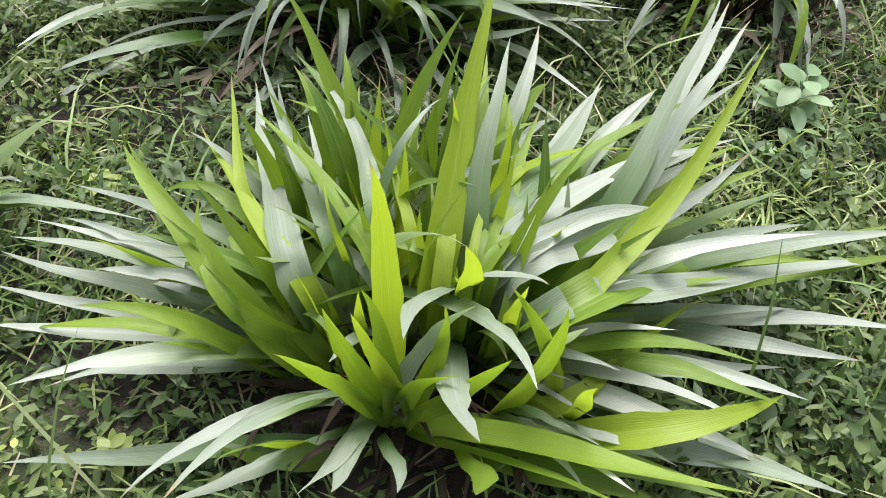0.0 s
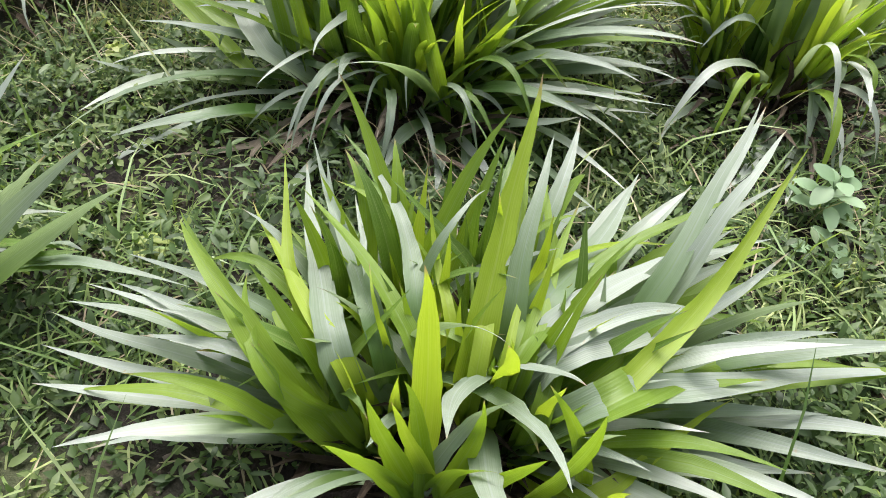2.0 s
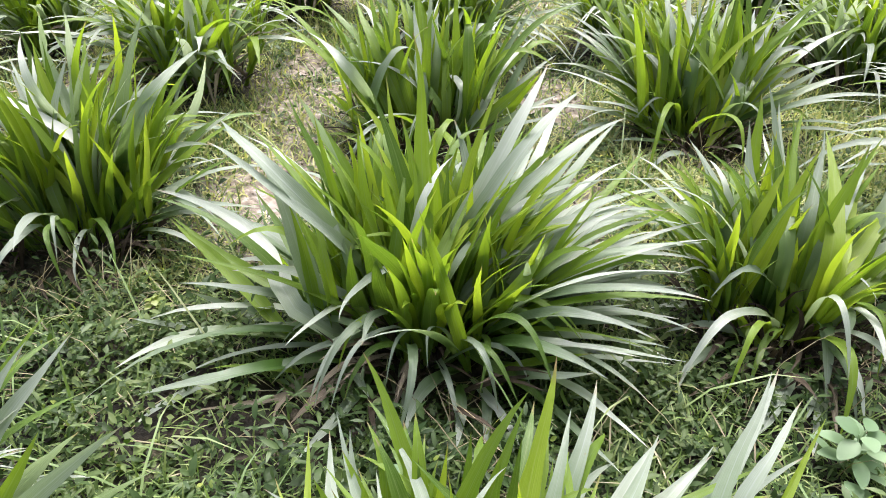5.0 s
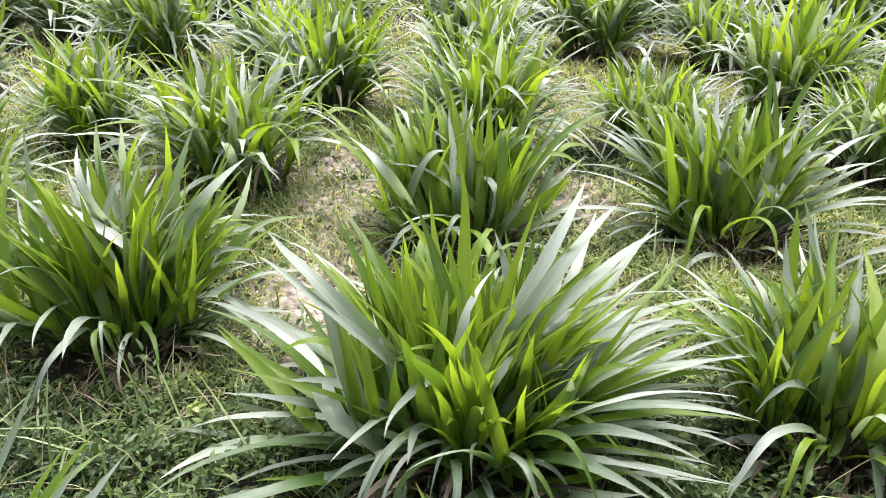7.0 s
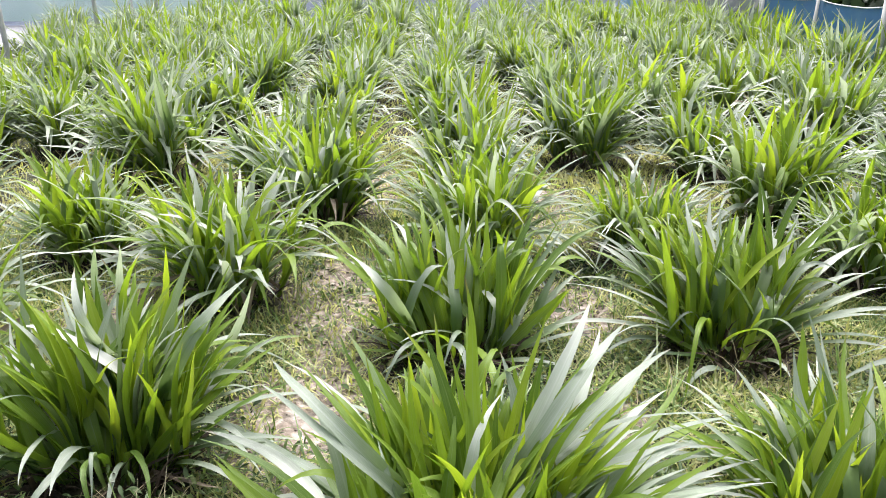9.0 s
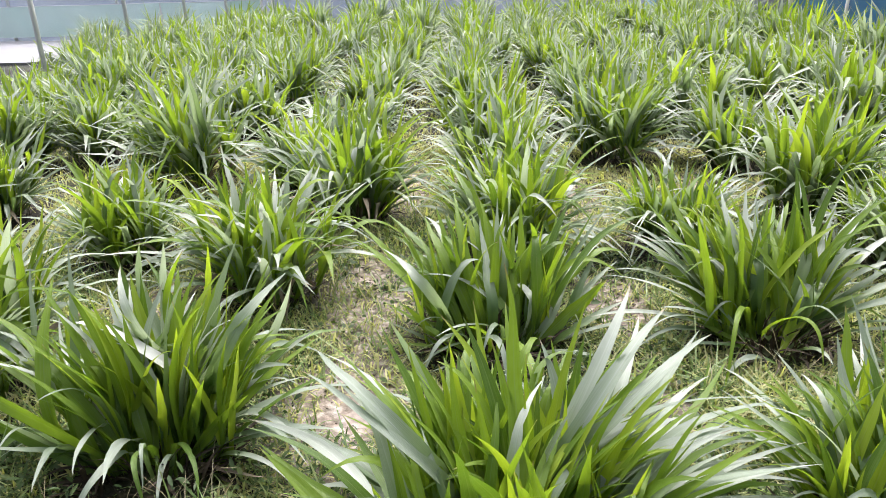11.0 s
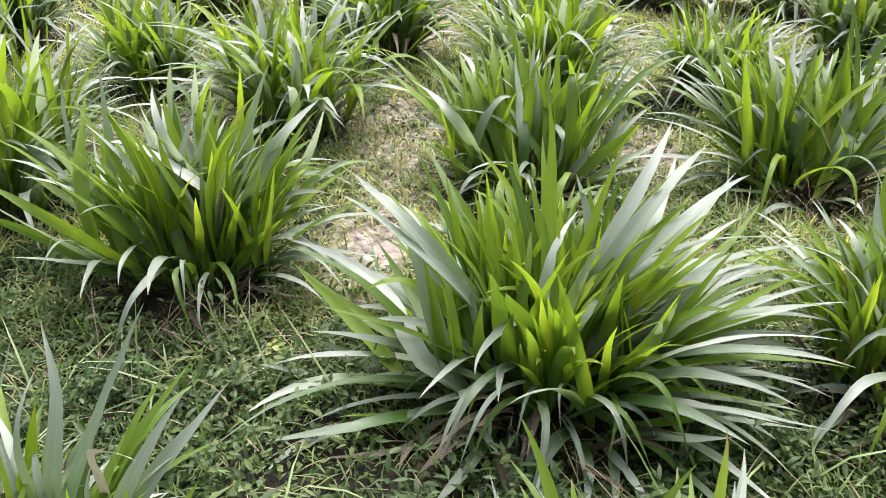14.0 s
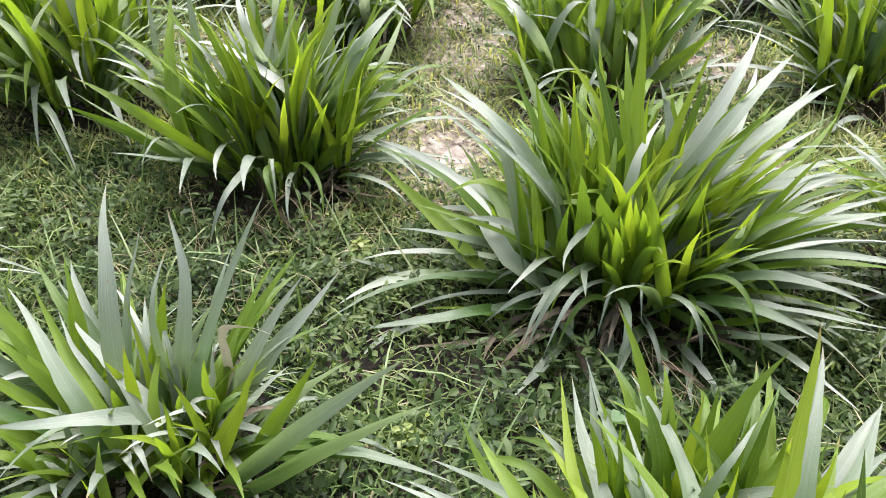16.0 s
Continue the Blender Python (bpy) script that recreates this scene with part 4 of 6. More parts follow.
blade(clump_b, 'mature', (0.148, -0.135, 0.04), (0.226, -0.145, 0.152), -0.007, -0.000, 0.030)
blade(clump_b, 'mature', (0.172, 0.102, 0.04), (0.514, 0.158, 0.144), 0.100, -0.025, 0.035)
blade(clump_b, 'silver', (0.196, 0.039, 0.04), (0.450, -0.049, 0.073), 0.033, 0.004, 0.033)
blade(clump_b, 'mature', (0.199, -0.020, 0.04), (0.384, -0.116, 0.090), 0.019, 0.014, 0.033)
blade(clump_b, 'mature', (0.186, 0.074, 0.04), (0.407, 0.006, 0.167), 0.017, 0.007, 0.033)
blade(clump_b, 'mature', (0.154, 0.127, 0.04), (0.562, 0.223, 0.190), 0.102, -0.023, 0.035)
blade(clump_b, 'silver', (0.106, 0.170, 0.04), (0.283, 0.470, 0.382), 0.168, -0.082, 0.035)
blade(clump_b, 'green', (-0.192, 0.054, 0.04), (-0.270, 0.116, 0.166), -0.006, 0.006, 0.035)
blade(clump_b, 'mature', (-0.189, -0.067, 0.04), (-0.220, -0.123, 0.043), 0.015, -0.005, 0.026)
clump_e = clump(1.05, 1.48, 'grass tuft of yellow-green upright leaves over pale drooping ones')
blade(clump_e, 'mature', (-0.103, 0.054, 0.26), (0.015, 0.266, 0.209), -0.027, -0.005, 0.042)
blade(clump_e, 'green', (-0.036, 0.021, 0.14), (-0.054, 0.199, 0.212), 0.055, 0.044, 0.042)
blade(clump_e, 'mature', (-0.057, 0.031, 0.28), (0.018, 0.339, 0.278), -0.039, -0.024, 0.042)
blade(clump_e, 'silver', (-0.046, 0.026, 0.30), (0.047, 0.344, 0.209), -0.032, -0.012, 0.036)
blade(clump_e, 'green', (-0.030, 0.080, 0.30), (0.104, 0.290, 0.202), 0.004, 0.005, 0.034)
blade(clump_e, 'mature', (0.045, 0.109, 0.30), (0.085, 0.211, 0.142), -0.003, -0.004, 0.042)
blade(clump_e, 'young', (0.051, -0.024, 0.30), (0.078, 0.324, 0.144), 0.009, -0.007, 0.048)
blade(clump_e, 'young', (0.068, -0.046, 0.26), (0.149, 0.266, 0.051), 0.009, -0.001, 0.046)
blade(clump_e, 'mature', (-0.182, 0.084, 0.26), (-0.067, 0.216, 0.166), 0.016, -0.000, 0.046)
blade(clump_e, 'silver', (-0.156, 0.075, 0.27), (-0.034, 0.195, 0.103), 0.067, 0.027, 0.040)
blade(clump_e, 'green', (-0.071, -0.101, 0.03), (-0.147, 0.171, 0.258), -0.056, -0.047, 0.042)
blade(clump_e, 'green', (-0.039, -0.055, 0.03), (-0.150, 0.175, 0.279), -0.027, -0.056, 0.038)
blade(clump_e, 'green', (-0.015, -0.008, 0.03), (-0.102, 0.128, 0.227), -0.037, -0.077, 0.036)
blade(clump_e, 'young', (-0.010, 0.006, 0.06), (0.039, 0.164, 0.308), 0.086, 0.027, 0.036)
blade(clump_e, 'young', (0.007, -0.004, 0.07), (-0.038, 0.004, 0.233), 0.005, -0.018, 0.036)
blade(clump_e, 'young', (-0.045, -0.078, 0.03), (-0.031, 0.098, 0.291), -0.003, -0.016, 0.030)
blade(clump_e, 'young', (-0.033, -0.100, 0.03), (0.137, 0.040, 0.256), -0.088, 0.088, 0.036)
blade(clump_e, 'green', (-0.045, -0.111, 0.03), (0.118, -0.009, 0.228), -0.038, 0.077, 0.038)
blade(clump_e, 'mature', (0.096, -0.067, 0.22), (0.022, -0.113, 0.009), 0.033, -0.014, 0.030)
blade(clump_e, 'green', (-0.082, -0.134, 0.03), (-0.111, 0.014, 0.151), -0.017, -0.016, 0.042)
blade(clump_e, 'mature', (0.053, -0.034, 0.05), (-0.073, -0.286, -0.007), 0.088, 0.003, 0.048)
blade(clump_e, 'silver', (0.046, -0.143, 0.03), (0.011, -0.241, -0.010), 0.073, 0.001, 0.038)
blade(clump_e, 'mature', (-0.021, -0.165, 0.03), (-0.200, -0.258, -0.010), 0.001, 0.010, 0.042)
blade(clump_e, 'mature', (0.017, -0.144, 0.03), (-0.091, -0.216, -0.003), -0.007, 0.015, 0.034)
blade(clump_e, 'dry', (0.043, -0.186, 0.03), (-0.060, -0.217, -0.010), 0.014, -0.004, 0.034)
blade(clump_e, 'silver', (0.061, -0.143, 0.03), (-0.158, -0.329, -0.010), -0.010, 0.002, 0.036)
blade(clump_e, 'mature', (-0.145, -0.101, 0.03), (-0.211, -0.179, 0.008), 0.001, -0.029, 0.034)
blade(clump_e, 'mature', (0.107, -0.075, 0.13), (-0.100, -0.205, 0.052), 0.021, 0.007, 0.032)
blade(clump_e, 'silver', (0.120, -0.087, 0.14), (-0.044, -0.243, 0.037), 0.033, 0.005, 0.034)
blade(clump_e, 'mature', (0.073, -0.049, 0.16), (0.269, 0.319, 0.208), -0.043, -0.012, 0.042)
blade(clump_e, 'young', (0.084, -0.057, 0.20), (0.297, 0.277, 0.140), -0.004, 0.014, 0.042)
blade(clump_e, 'green', (0.100, -0.070, 0.14), (0.267, 0.140, 0.101), -0.012, -0.000, 0.040)
blade(clump_e, 'young', (0.083, -0.057, 0.07), (0.243, 0.077, 0.130), 0.011, -0.011, 0.036)
blade(clump_e, 'mature', (0.073, 0.028, 0.30), (0.193, 0.292, 0.101), 0.001, -0.008, 0.038)
blade(clump_e, 'deep', (0.045, -0.029, 0.09), (0.025, 0.149, 0.207), -0.077, -0.042, 0.040)
blade(clump_e, 'deep', (0.067, -0.045, 0.14), (0.105, 0.165, 0.122), 0.012, 0.003, 0.040)
blade(clump_e, 'deep', (-0.045, 0.016, 0.03), (-0.117, 0.004, 0.221), 0.007, -0.026, 0.038)
blade(clump_e, 'green', (0.011, -0.007, 0.13), (0.084, 0.207, 0.190), -0.014, 0.012, 0.036)
blade(clump_e, 'silver', (-0.085, -0.055, 0.03), (-0.273, 0.075, 0.014), -0.019, -0.085, 0.036)
blade(clump_e, 'mature', (-0.101, -0.101, 0.03), (-0.237, 0.021, 0.019), 0.017, -0.026, 0.036)
blade(clump_e, 'dry', (-0.100, -0.173, 0.04), (-0.266, -0.131, -0.020), -0.000, -0.002, 0.024)
blade(clump_e, 'green', (0.200, -0.008, 0.04), (0.330, 0.360, 0.207), 0.017, -0.017, 0.040)
blade(clump_e, 'mature', (0.198, -0.025, 0.04), (0.356, 0.107, 0.077), 0.037, -0.009, 0.040)
blade(clump_e, 'silver', (0.193, -0.053, 0.04), (0.186, -0.045, 0.044), 0.020, 0.003, 0.034)
clump_d = clump(-1.0, 1.84, 'dense dark green grass tuft with drooping lower leaves')
blade(clump_d, 'pale', (0.037, 0.100, 0.30), (-0.339, 0.060, 0.117), 0.096, 0.064, 0.050)
blade(clump_d, 'pale', (-0.273, 0.106, 0.30), (-0.064, 0.104, 0.140), -0.015, 0.009, 0.040)
blade(clump_d, 'pale', (-0.251, 0.186, 0.30), (0.073, 0.024, 0.127), 0.027, 0.024, 0.046)
blade(clump_d, 'pale', (-0.148, 0.253, 0.30), (0.072, -0.043, 0.131), 0.045, -0.047, 0.040)
blade(clump_d, 'green', (-0.112, -0.061, 0.17), (-0.399, 0.221, 0.279), 0.056, 0.019, 0.040)
blade(clump_d, 'green', (-0.266, -0.058, 0.30), (-0.083, 0.318, 0.248), 0.043, 0.003, 0.050)
blade(clump_d, 'mature', (-0.225, 0.051, 0.30), (-0.091, 0.259, 0.350), 0.036, -0.014, 0.048)
blade(clump_d, 'mature', (-0.434, 0.199, 0.30), (-0.024, 0.111, 0.266), 0.025, -0.009, 0.042)
blade(clump_d, 'silver', (-0.006, 0.176, 0.30), (-0.124, 0.084, 0.278), 0.095, 0.095, 0.046)
blade(clump_d, 'mature', (-0.043, 0.257, 0.30), (-0.028, 0.023, 0.344), -0.104, 0.056, 0.042)
blade(clump_d, 'mature', (0.009, 0.025, 0.30), (-0.205, 0.235, 0.213), 0.044, 0.009, 0.034)
blade(clump_d, 'silver', (-0.010, 0.217, 0.30), (0.021, 0.043, 0.351), -0.106, 0.038, 0.038)
blade(clump_d, 'green', (0.079, 0.141, 0.30), (-0.002, 0.119, 0.325), -0.104, 0.103, 0.036)
blade(clump_d, 'young', (0.113, 0.181, 0.30), (0.044, 0.079, 0.343), -0.080, 0.079, 0.036)
blade(clump_d, 'mature', (0.131, 0.182, 0.30), (0.116, 0.078, 0.358), 0.019, -0.012, 0.040)
blade(clump_d, 'young', (0.034, 0.015, 0.13), (-0.141, -0.075, 0.278), 0.022, -0.035, 0.034)
blade(clump_d, 'green', (-0.038, -0.019, 0.08), (-0.102, -0.071, 0.317), 0.012, -0.079, 0.038)
blade(clump_d, 'young', (0.045, 0.020, 0.15), (0.093, -0.040, 0.348), 0.026, 0.031, 0.030)
blade(clump_d, 'young', (0.023, 0.010, 0.09), (0.094, -0.150, 0.316), 0.022, 0.005, 0.028)
blade(clump_d, 'green', (-0.060, -0.030, 0.04), (-0.230, -0.010, 0.415), -0.088, -0.142, 0.038)
blade(clump_d, 'mature', (-0.069, -0.036, 0.16), (-0.101, -0.204, 0.234), 0.070, -0.042, 0.034)
blade(clump_d, 'green', (-0.089, -0.047, 0.05), (-0.462, -0.043, 0.361), 0.083, 0.093, 0.046)
blade(clump_d, 'silver', (-0.106, -0.057, 0.04), (-0.416, -0.083, 0.348), 0.014, 0.030, 0.046)
blade(clump_d, 'deep', (-0.136, -0.079, 0.03), (-0.418, -0.111, 0.346), 0.012, -0.021, 0.046)
blade(clump_d, 'mature', (-0.243, -0.158, 0.24), (-0.017, -0.182, 0.038), 0.047, -0.004, 0.036)
blade(clump_d, 'mature', (-0.202, -0.124, 0.16), (0.064, -0.266, 0.065), 0.049, 0.001, 0.044)
blade(clump_d, 'silver', (-0.120, -0.066, 0.20), (0.099, -0.324, 0.077), 0.017, -0.012, 0.028)
blade(clump_d, 'mature', (-0.041, -0.020, 0.11), (0.084, -0.370, 0.138), 0.043, -0.005, 0.038)
blade(clump_d, 'deep', (0.074, 0.031, 0.07), (0.183, 0.079, 0.335), -0.010, 0.086, 0.046)
blade(clump_d, 'deep', (0.093, 0.038, 0.09), (0.235, 0.072, 0.261), -0.054, 0.108, 0.040)
blade(clump_d, 'mature', (0.152, 0.057, 0.21), (0.231, 0.223, 0.326), 0.137, -0.137, 0.046)
blade(clump_d, 'silver', (0.174, 0.064, 0.18), (0.233, 0.196, 0.339), -0.137, 0.137, 0.038)
blade(clump_d, 'mature', (0.090, 0.037, 0.07), (0.359, 0.023, 0.253), 0.049, 0.090, 0.038)
blade(clump_d, 'mature', (0.103, 0.042, 0.04), (0.361, -0.032, 0.247), 0.045, 0.110, 0.036)
blade(clump_d, 'silver', (0.123, 0.030, 0.03), (0.359, -0.170, 0.163), 0.087, 0.057, 0.036)
blade(clump_d, 'green', (0.068, 0.027, 0.03), (0.171, -0.167, 0.369), 0.013, 0.015, 0.032)
blade(clump_d, 'green', (0.096, -0.004, 0.03), (0.240, -0.086, 0.285), 0.013, 0.009, 0.036)
blade(clump_d, 'green', (-0.005, -0.002, 0.09), (0.002, 0.112, 0.320), -0.062, 0.033, 0.036)
blade(clump_d, 'deep', (0.058, 0.025, 0.07), (0.080, 0.085, 0.357), -0.022, 0.011, 0.036)
blade(clump_d, 'deep', (-0.074, -0.038, 0.13), (-0.059, 0.148, 0.237), 0.012, 0.007, 0.036)
blade(clump_d, 'green', (-0.146, -0.083, 0.14), (-0.171, 0.193, 0.227), 0.031, 0.017, 0.038)
blade(clump_d, 'deep', (-0.123, -0.068, 0.11), (-0.112, 0.028, 0.240), -0.070, -0.056, 0.036)
blade(clump_d, 'deep', (0.087, 0.036, 0.05), (0.145, -0.026, 0.305), 0.009, 0.002, 0.040)
blade(clump_d, 'mature', (-0.085, -0.045, 0.07), (-0.295, -0.245, 0.212), -0.001, -0.024, 0.042)
blade(clump_d, 'mature', (0.157, 0.059, 0.06), (0.375, -0.299, 0.133), 0.077, 0.031, 0.034)
blade(clump_d, 'green', (-0.024, -0.012, 0.16), (-0.095, 0.222, 0.280), 0.005, 0.016, 0.036)
blade(clump_d, 'silver', (0.205, 0.071, 0.16), (0.285, 0.139, 0.216), -0.038, 0.099, 0.036)
blade(clump_d, 'mature', (-0.041, 0.117, 0.32), (-0.305, 0.093, 0.084), 0.030, -0.003, 0.040)
blade(clump_d, 'mature', (-0.185, 0.077, 0.04), (-0.207, -0.242, 0.113), 0.048, -0.022, 0.030)
blade(clump_d, 'silver', (0.131, 0.043, 0.03), (0.334, 0.092, 0.208), 0.057, 0.022, 0.030)
blade(clump_d, 'mature', (0.050, 0.194, 0.04), (0.363, 0.316, 0.161), 0.154, -0.019, 0.040)
blade(clump_d, 'mature', (0.065, 0.189, 0.04), (0.391, 0.321, 0.045), 0.182, -0.030, 0.036)
blade(clump_d, 'silver', (0.167, -0.018, 0.03), (0.307, -0.222, 0.106), 0.053, 0.008, 0.026)
blade(clump_d, 'mature', (0.158, 0.013, 0.03), (0.323, -0.103, 0.136), 0.034, 0.012, 0.028)
blade(clump_d, 'dry', (0.131, -0.018, 0.03), (0.314, -0.222, 0.125), -0.014, -0.000, 0.026)
clump_c = clump(.05, 2.58, 'upright mid-green grass tuft with some grey-green leaves')
blade(clump_c, 'deep', (-0.092, -0.001, 0.07), (-0.258, 0.271, 0.328), 0.046, 0.065, 0.038)
blade(clump_c, 'deep', (-0.125, -0.004, 0.04), (-0.218, 0.174, 0.298), 0.122, 0.122, 0.036)
blade(clump_c, 'green', (-0.081, -0.001, 0.16), (-0.191, 0.321, 0.298), 0.075, 0.041, 0.044)
blade(clump_c, 'green', (-0.048, 0.000, 0.17), (-0.101, 0.320, 0.392), 0.073, 0.030, 0.040)
blade(clump_c, 'green', (-0.015, 0.000, 0.17), (-0.104, 0.270, 0.238), -0.018, 0.012, 0.036)
blade(clump_c, 'mature', (-0.005, 0.000, 0.24), (-0.033, 0.300, 0.216), -0.010, 0.002, 0.040)
blade(clump_c, 'deep', (0.062, -0.003, 0.15), (-0.140, 0.173, 0.145), 0.017, 0.010, 0.036)
blade(clump_c, 'silver', (-0.143, -0.005, 0.08), (-0.294, 0.125, 0.311), 0.134, 0.134, 0.046)
blade(clump_c, 'deep', (-0.148, -0.006, 0.05), (-0.262, 0.026, 0.188), 0.006, 0.027, 0.050)
blade(clump_c, 'green', (-0.167, -0.080, 0.03), (-0.167, -0.000, 0.205), -0.003, -0.017, 0.036)
blade(clump_c, 'mature', (-0.145, -0.101, 0.03), (-0.328, 0.021, 0.180), -0.061, -0.113, 0.040)
blade(clump_c, 'young', (0.204, -0.020, 0.12), (0.117, 0.290, 0.282), 0.048, -0.001, 0.034)
blade(clump_c, 'young', (0.184, -0.017, 0.06), (0.058, 0.137, 0.234), 0.083, -0.027, 0.030)
blade(clump_c, 'green', (0.195, -0.033, 0.03), (0.259, 0.103, 0.237), -0.097, 0.110, 0.050)
blade(clump_c, 'silver', (0.203, -0.077, 0.03), (0.320, 0.097, 0.164), 0.019, -0.001, 0.040)
blade(clump_c, 'mature', (0.145, -0.011, 0.06), (0.016, 0.131, 0.188), 0.069, 0.007, 0.040)
blade(clump_c, 'green', (0.160, -0.013, 0.16), (0.059, 0.283, 0.199), 0.051, -0.002, 0.036)
blade(clump_c, 'silver', (0.041, -0.001, 0.07), (-0.261, -0.229, 0.104), 0.043, 0.001, 0.028)
blade(clump_c, 'mature', (0.029, -0.001, 0.15), (-0.322, 0.021, 0.162), 0.065, -0.001, 0.034)
blade(clump_c, 'silver', (0.135, -0.010, 0.25), (-0.252, 0.180, 0.166), -0.072, -0.105, 0.030)
blade(clump_c, 'mature', (0.249, -0.029, 0.08), (0.174, 0.249, 0.248), 0.005, -0.012, 0.036)
blade(clump_c, 'green', (0.094, -0.005, 0.15), (-0.017, 0.225, 0.198), 0.040, 0.001, 0.036)
blade(clump_c, 'deep', (0.029, -0.056, 0.03), (-0.067, 0.076, 0.241), -0.045, -0.023, 0.036)
blade(clump_c, 'deep', (0.128, -0.056, 0.03), (-0.035, 0.076, 0.242), -0.035, -0.011, 0.040)
blade(clump_c, 'silver', (-0.058, -0.100, 0.03), (-0.181, -0.180, 0.029), 0.005, 0.010, 0.036)
blade(clump_c, 'green', (0.205, -0.020, 0.09), (0.021, 0.240, 0.271), -0.000, 0.051, 0.034)
blade(clump_c, 'mature', (0.061, -0.099, 0.03), (0.270, 0.069, 0.159), -0.096, 0.096, 0.036)
blade(clump_c, 'silver', (0.244, -0.028, 0.19), (0.231, 0.298, 0.163), 0.015, 0.028, 0.036)
blade(clump_c, 'green', (-0.146, -0.005, 0.17), (-0.146, 0.275, 0.223), 0.039, 0.020, 0.036)
blade(clump_c, 'green', (0.140, -0.077, 0.03), (0.294, 0.107, 0.247), 0.004, 0.000, 0.050)
blade(clump_c, 'green', (-0.079, -0.117, 0.03), (-0.344, 0.077, 0.208), 0.000, 0.000, 0.040)
blade(clump_c, 'mature', (0.162, -0.077, 0.03), (0.406, 0.107, 0.088), 0.012, -0.002, 0.030)
blade(clump_c, 'green', (-0.101, -0.117, 0.03), (-0.303, 0.007, 0.049), 0.019, -0.003, 0.034)
blade(clump_c, 'silver', (0.149, -0.134, 0.04), (0.303, -0.019, -0.020), 0.026, 0.003, 0.034)
blade(clump_c, 'mature', (0.199, -0.022, 0.04), (0.348, 0.332, 0.205), 0.032, -0.004, 0.034)
clump_f = clump(1.13, 2.64, 'full grass tuft with pale-tipped grey-green leaves')
blade(clump_f, 'green', (-0.044, 0.018, 0.04), (-0.217, 0.192, 0.366), -0.038, -0.074, 0.038)
blade(clump_f, 'green', (-0.039, 0.016, 0.08), (-0.119, 0.244, 0.363), 0.136, 0.136, 0.038)
blade(clump_f, 'mature', (-0.094, 0.040, 0.30), (-0.021, 0.320, 0.225), 0.031, 0.020, 0.040)
blade(clump_f, 'silver', (-0.049, 0.097, 0.30), (0.046, 0.263, 0.238), 0.002, 0.009, 0.044)
blade(clump_f, 'mature', (-0.039, 0.041, 0.30), (0.059, 0.269, 0.204), -0.017, -0.005, 0.040)
blade(clump_f, 'young', (-0.041, 0.017, 0.18), (-0.044, 0.243, 0.238), 0.090, 0.042, 0.034)
blade(clump_f, 'green', (-0.022, 0.009, 0.18), (0.077, 0.271, 0.322), 0.003, 0.001, 0.036)
blade(clump_f, 'young', (0.022, -0.010, 0.14), (0.096, 0.250, 0.282), -0.001, 0.000, 0.034)
blade(clump_f, 'green', (0.041, -0.018, 0.14), (0.029, 0.258, 0.253), 0.055, 0.013, 0.034)
blade(clump_f, 'young', (0.062, -0.028, 0.12), (0.069, 0.238, 0.284), 0.003, -0.010, 0.034)
blade(clump_f, 'silver', (0.077, -0.036, 0.15), (0.190, 0.296, 0.287), 0.044, -0.007, 0.042)
blade(clump_f, 'mature', (0.106, -0.051, 0.21), (0.251, 0.361, 0.283), -0.021, -0.003, 0.042)
blade(clump_f, 'silver', (0.141, -0.069, 0.22), (0.360, 0.379, 0.280), -0.024, 0.001, 0.040)
blade(clump_f, 'mature', (0.164, 0.219, 0.30), (0.080, 0.091, 0.122), -0.011, 0.010, 0.034)
blade(clump_f, 'young', (0.133, -0.065, 0.14), (0.279, 0.175, 0.182), 0.056, -0.013, 0.040)
blade(clump_f, 'silver', (0.147, -0.073, 0.17), (0.464, 0.283, 0.214), 0.037, 0.011, 0.042)
blade(clump_f, 'mature', (0.170, -0.086, 0.13), (0.468, 0.196, 0.197), 0.003, 0.024, 0.040)
blade(clump_f, 'silver', (0.160, -0.080, 0.08), (0.458, 0.090, 0.195), 0.046, -0.002, 0.038)
blade(clump_f, 'green', (0.125, -0.061, 0.07), (0.060, 0.121, 0.206), 0.039, -0.019, 0.032)
blade(clump_f, 'young', (0.001, -0.172, 0.03), (0.066, 0.032, 0.228), -0.031, 0.028, 0.034)
blade(clump_f, 'deep', (-0.056, -0.086, 0.03), (-0.152, 0.146, 0.241), -0.096, -0.096, 0.036)
blade(clump_f, 'deep', (-0.082, -0.130, 0.03), (-0.282, 0.140, 0.214), -0.022, -0.114, 0.038)
blade(clump_f, 'mature', (-0.094, 0.036, 0.12), (-0.353, 0.074, 0.267), 0.070, -0.046, 0.036)
blade(clump_f, 'silver', (-0.104, 0.040, 0.20), (-0.217, 0.170, 0.105), 0.088, 0.074, 0.034)
blade(clump_f, 'mature', (-0.092, 0.036, 0.07), (-0.384, -0.026, 0.203), 0.049, -0.050, 0.034)
blade(clump_f, 'silver', (-0.100, -0.086, 0.03), (-0.360, -0.054, 0.181), 0.036, -0.026, 0.034)
blade(clump_f, 'deep', (0.011, -0.086, 0.03), (-0.007, 0.196, 0.220), 0.004, 0.001, 0.038)
blade(clump_f, 'deep', (0.077, -0.085, 0.03), (0.075, 0.195, 0.221), 0.005, -0.004, 0.038)
blade(clump_f, 'mature', (-0.050, -0.255, 0.03), (-0.214, -0.090, -0.010), 0.043, -0.023, 0.034)
blade(clump_f, 'silver', (0.015, -0.193, 0.03), (0.100, -0.147, 0.041), 0.031, 0.041, 0.034)
blade(clump_f, 'green', (0.106, -0.050, 0.07), (0.244, 0.010, 0.144), 0.053, -0.040, 0.036)
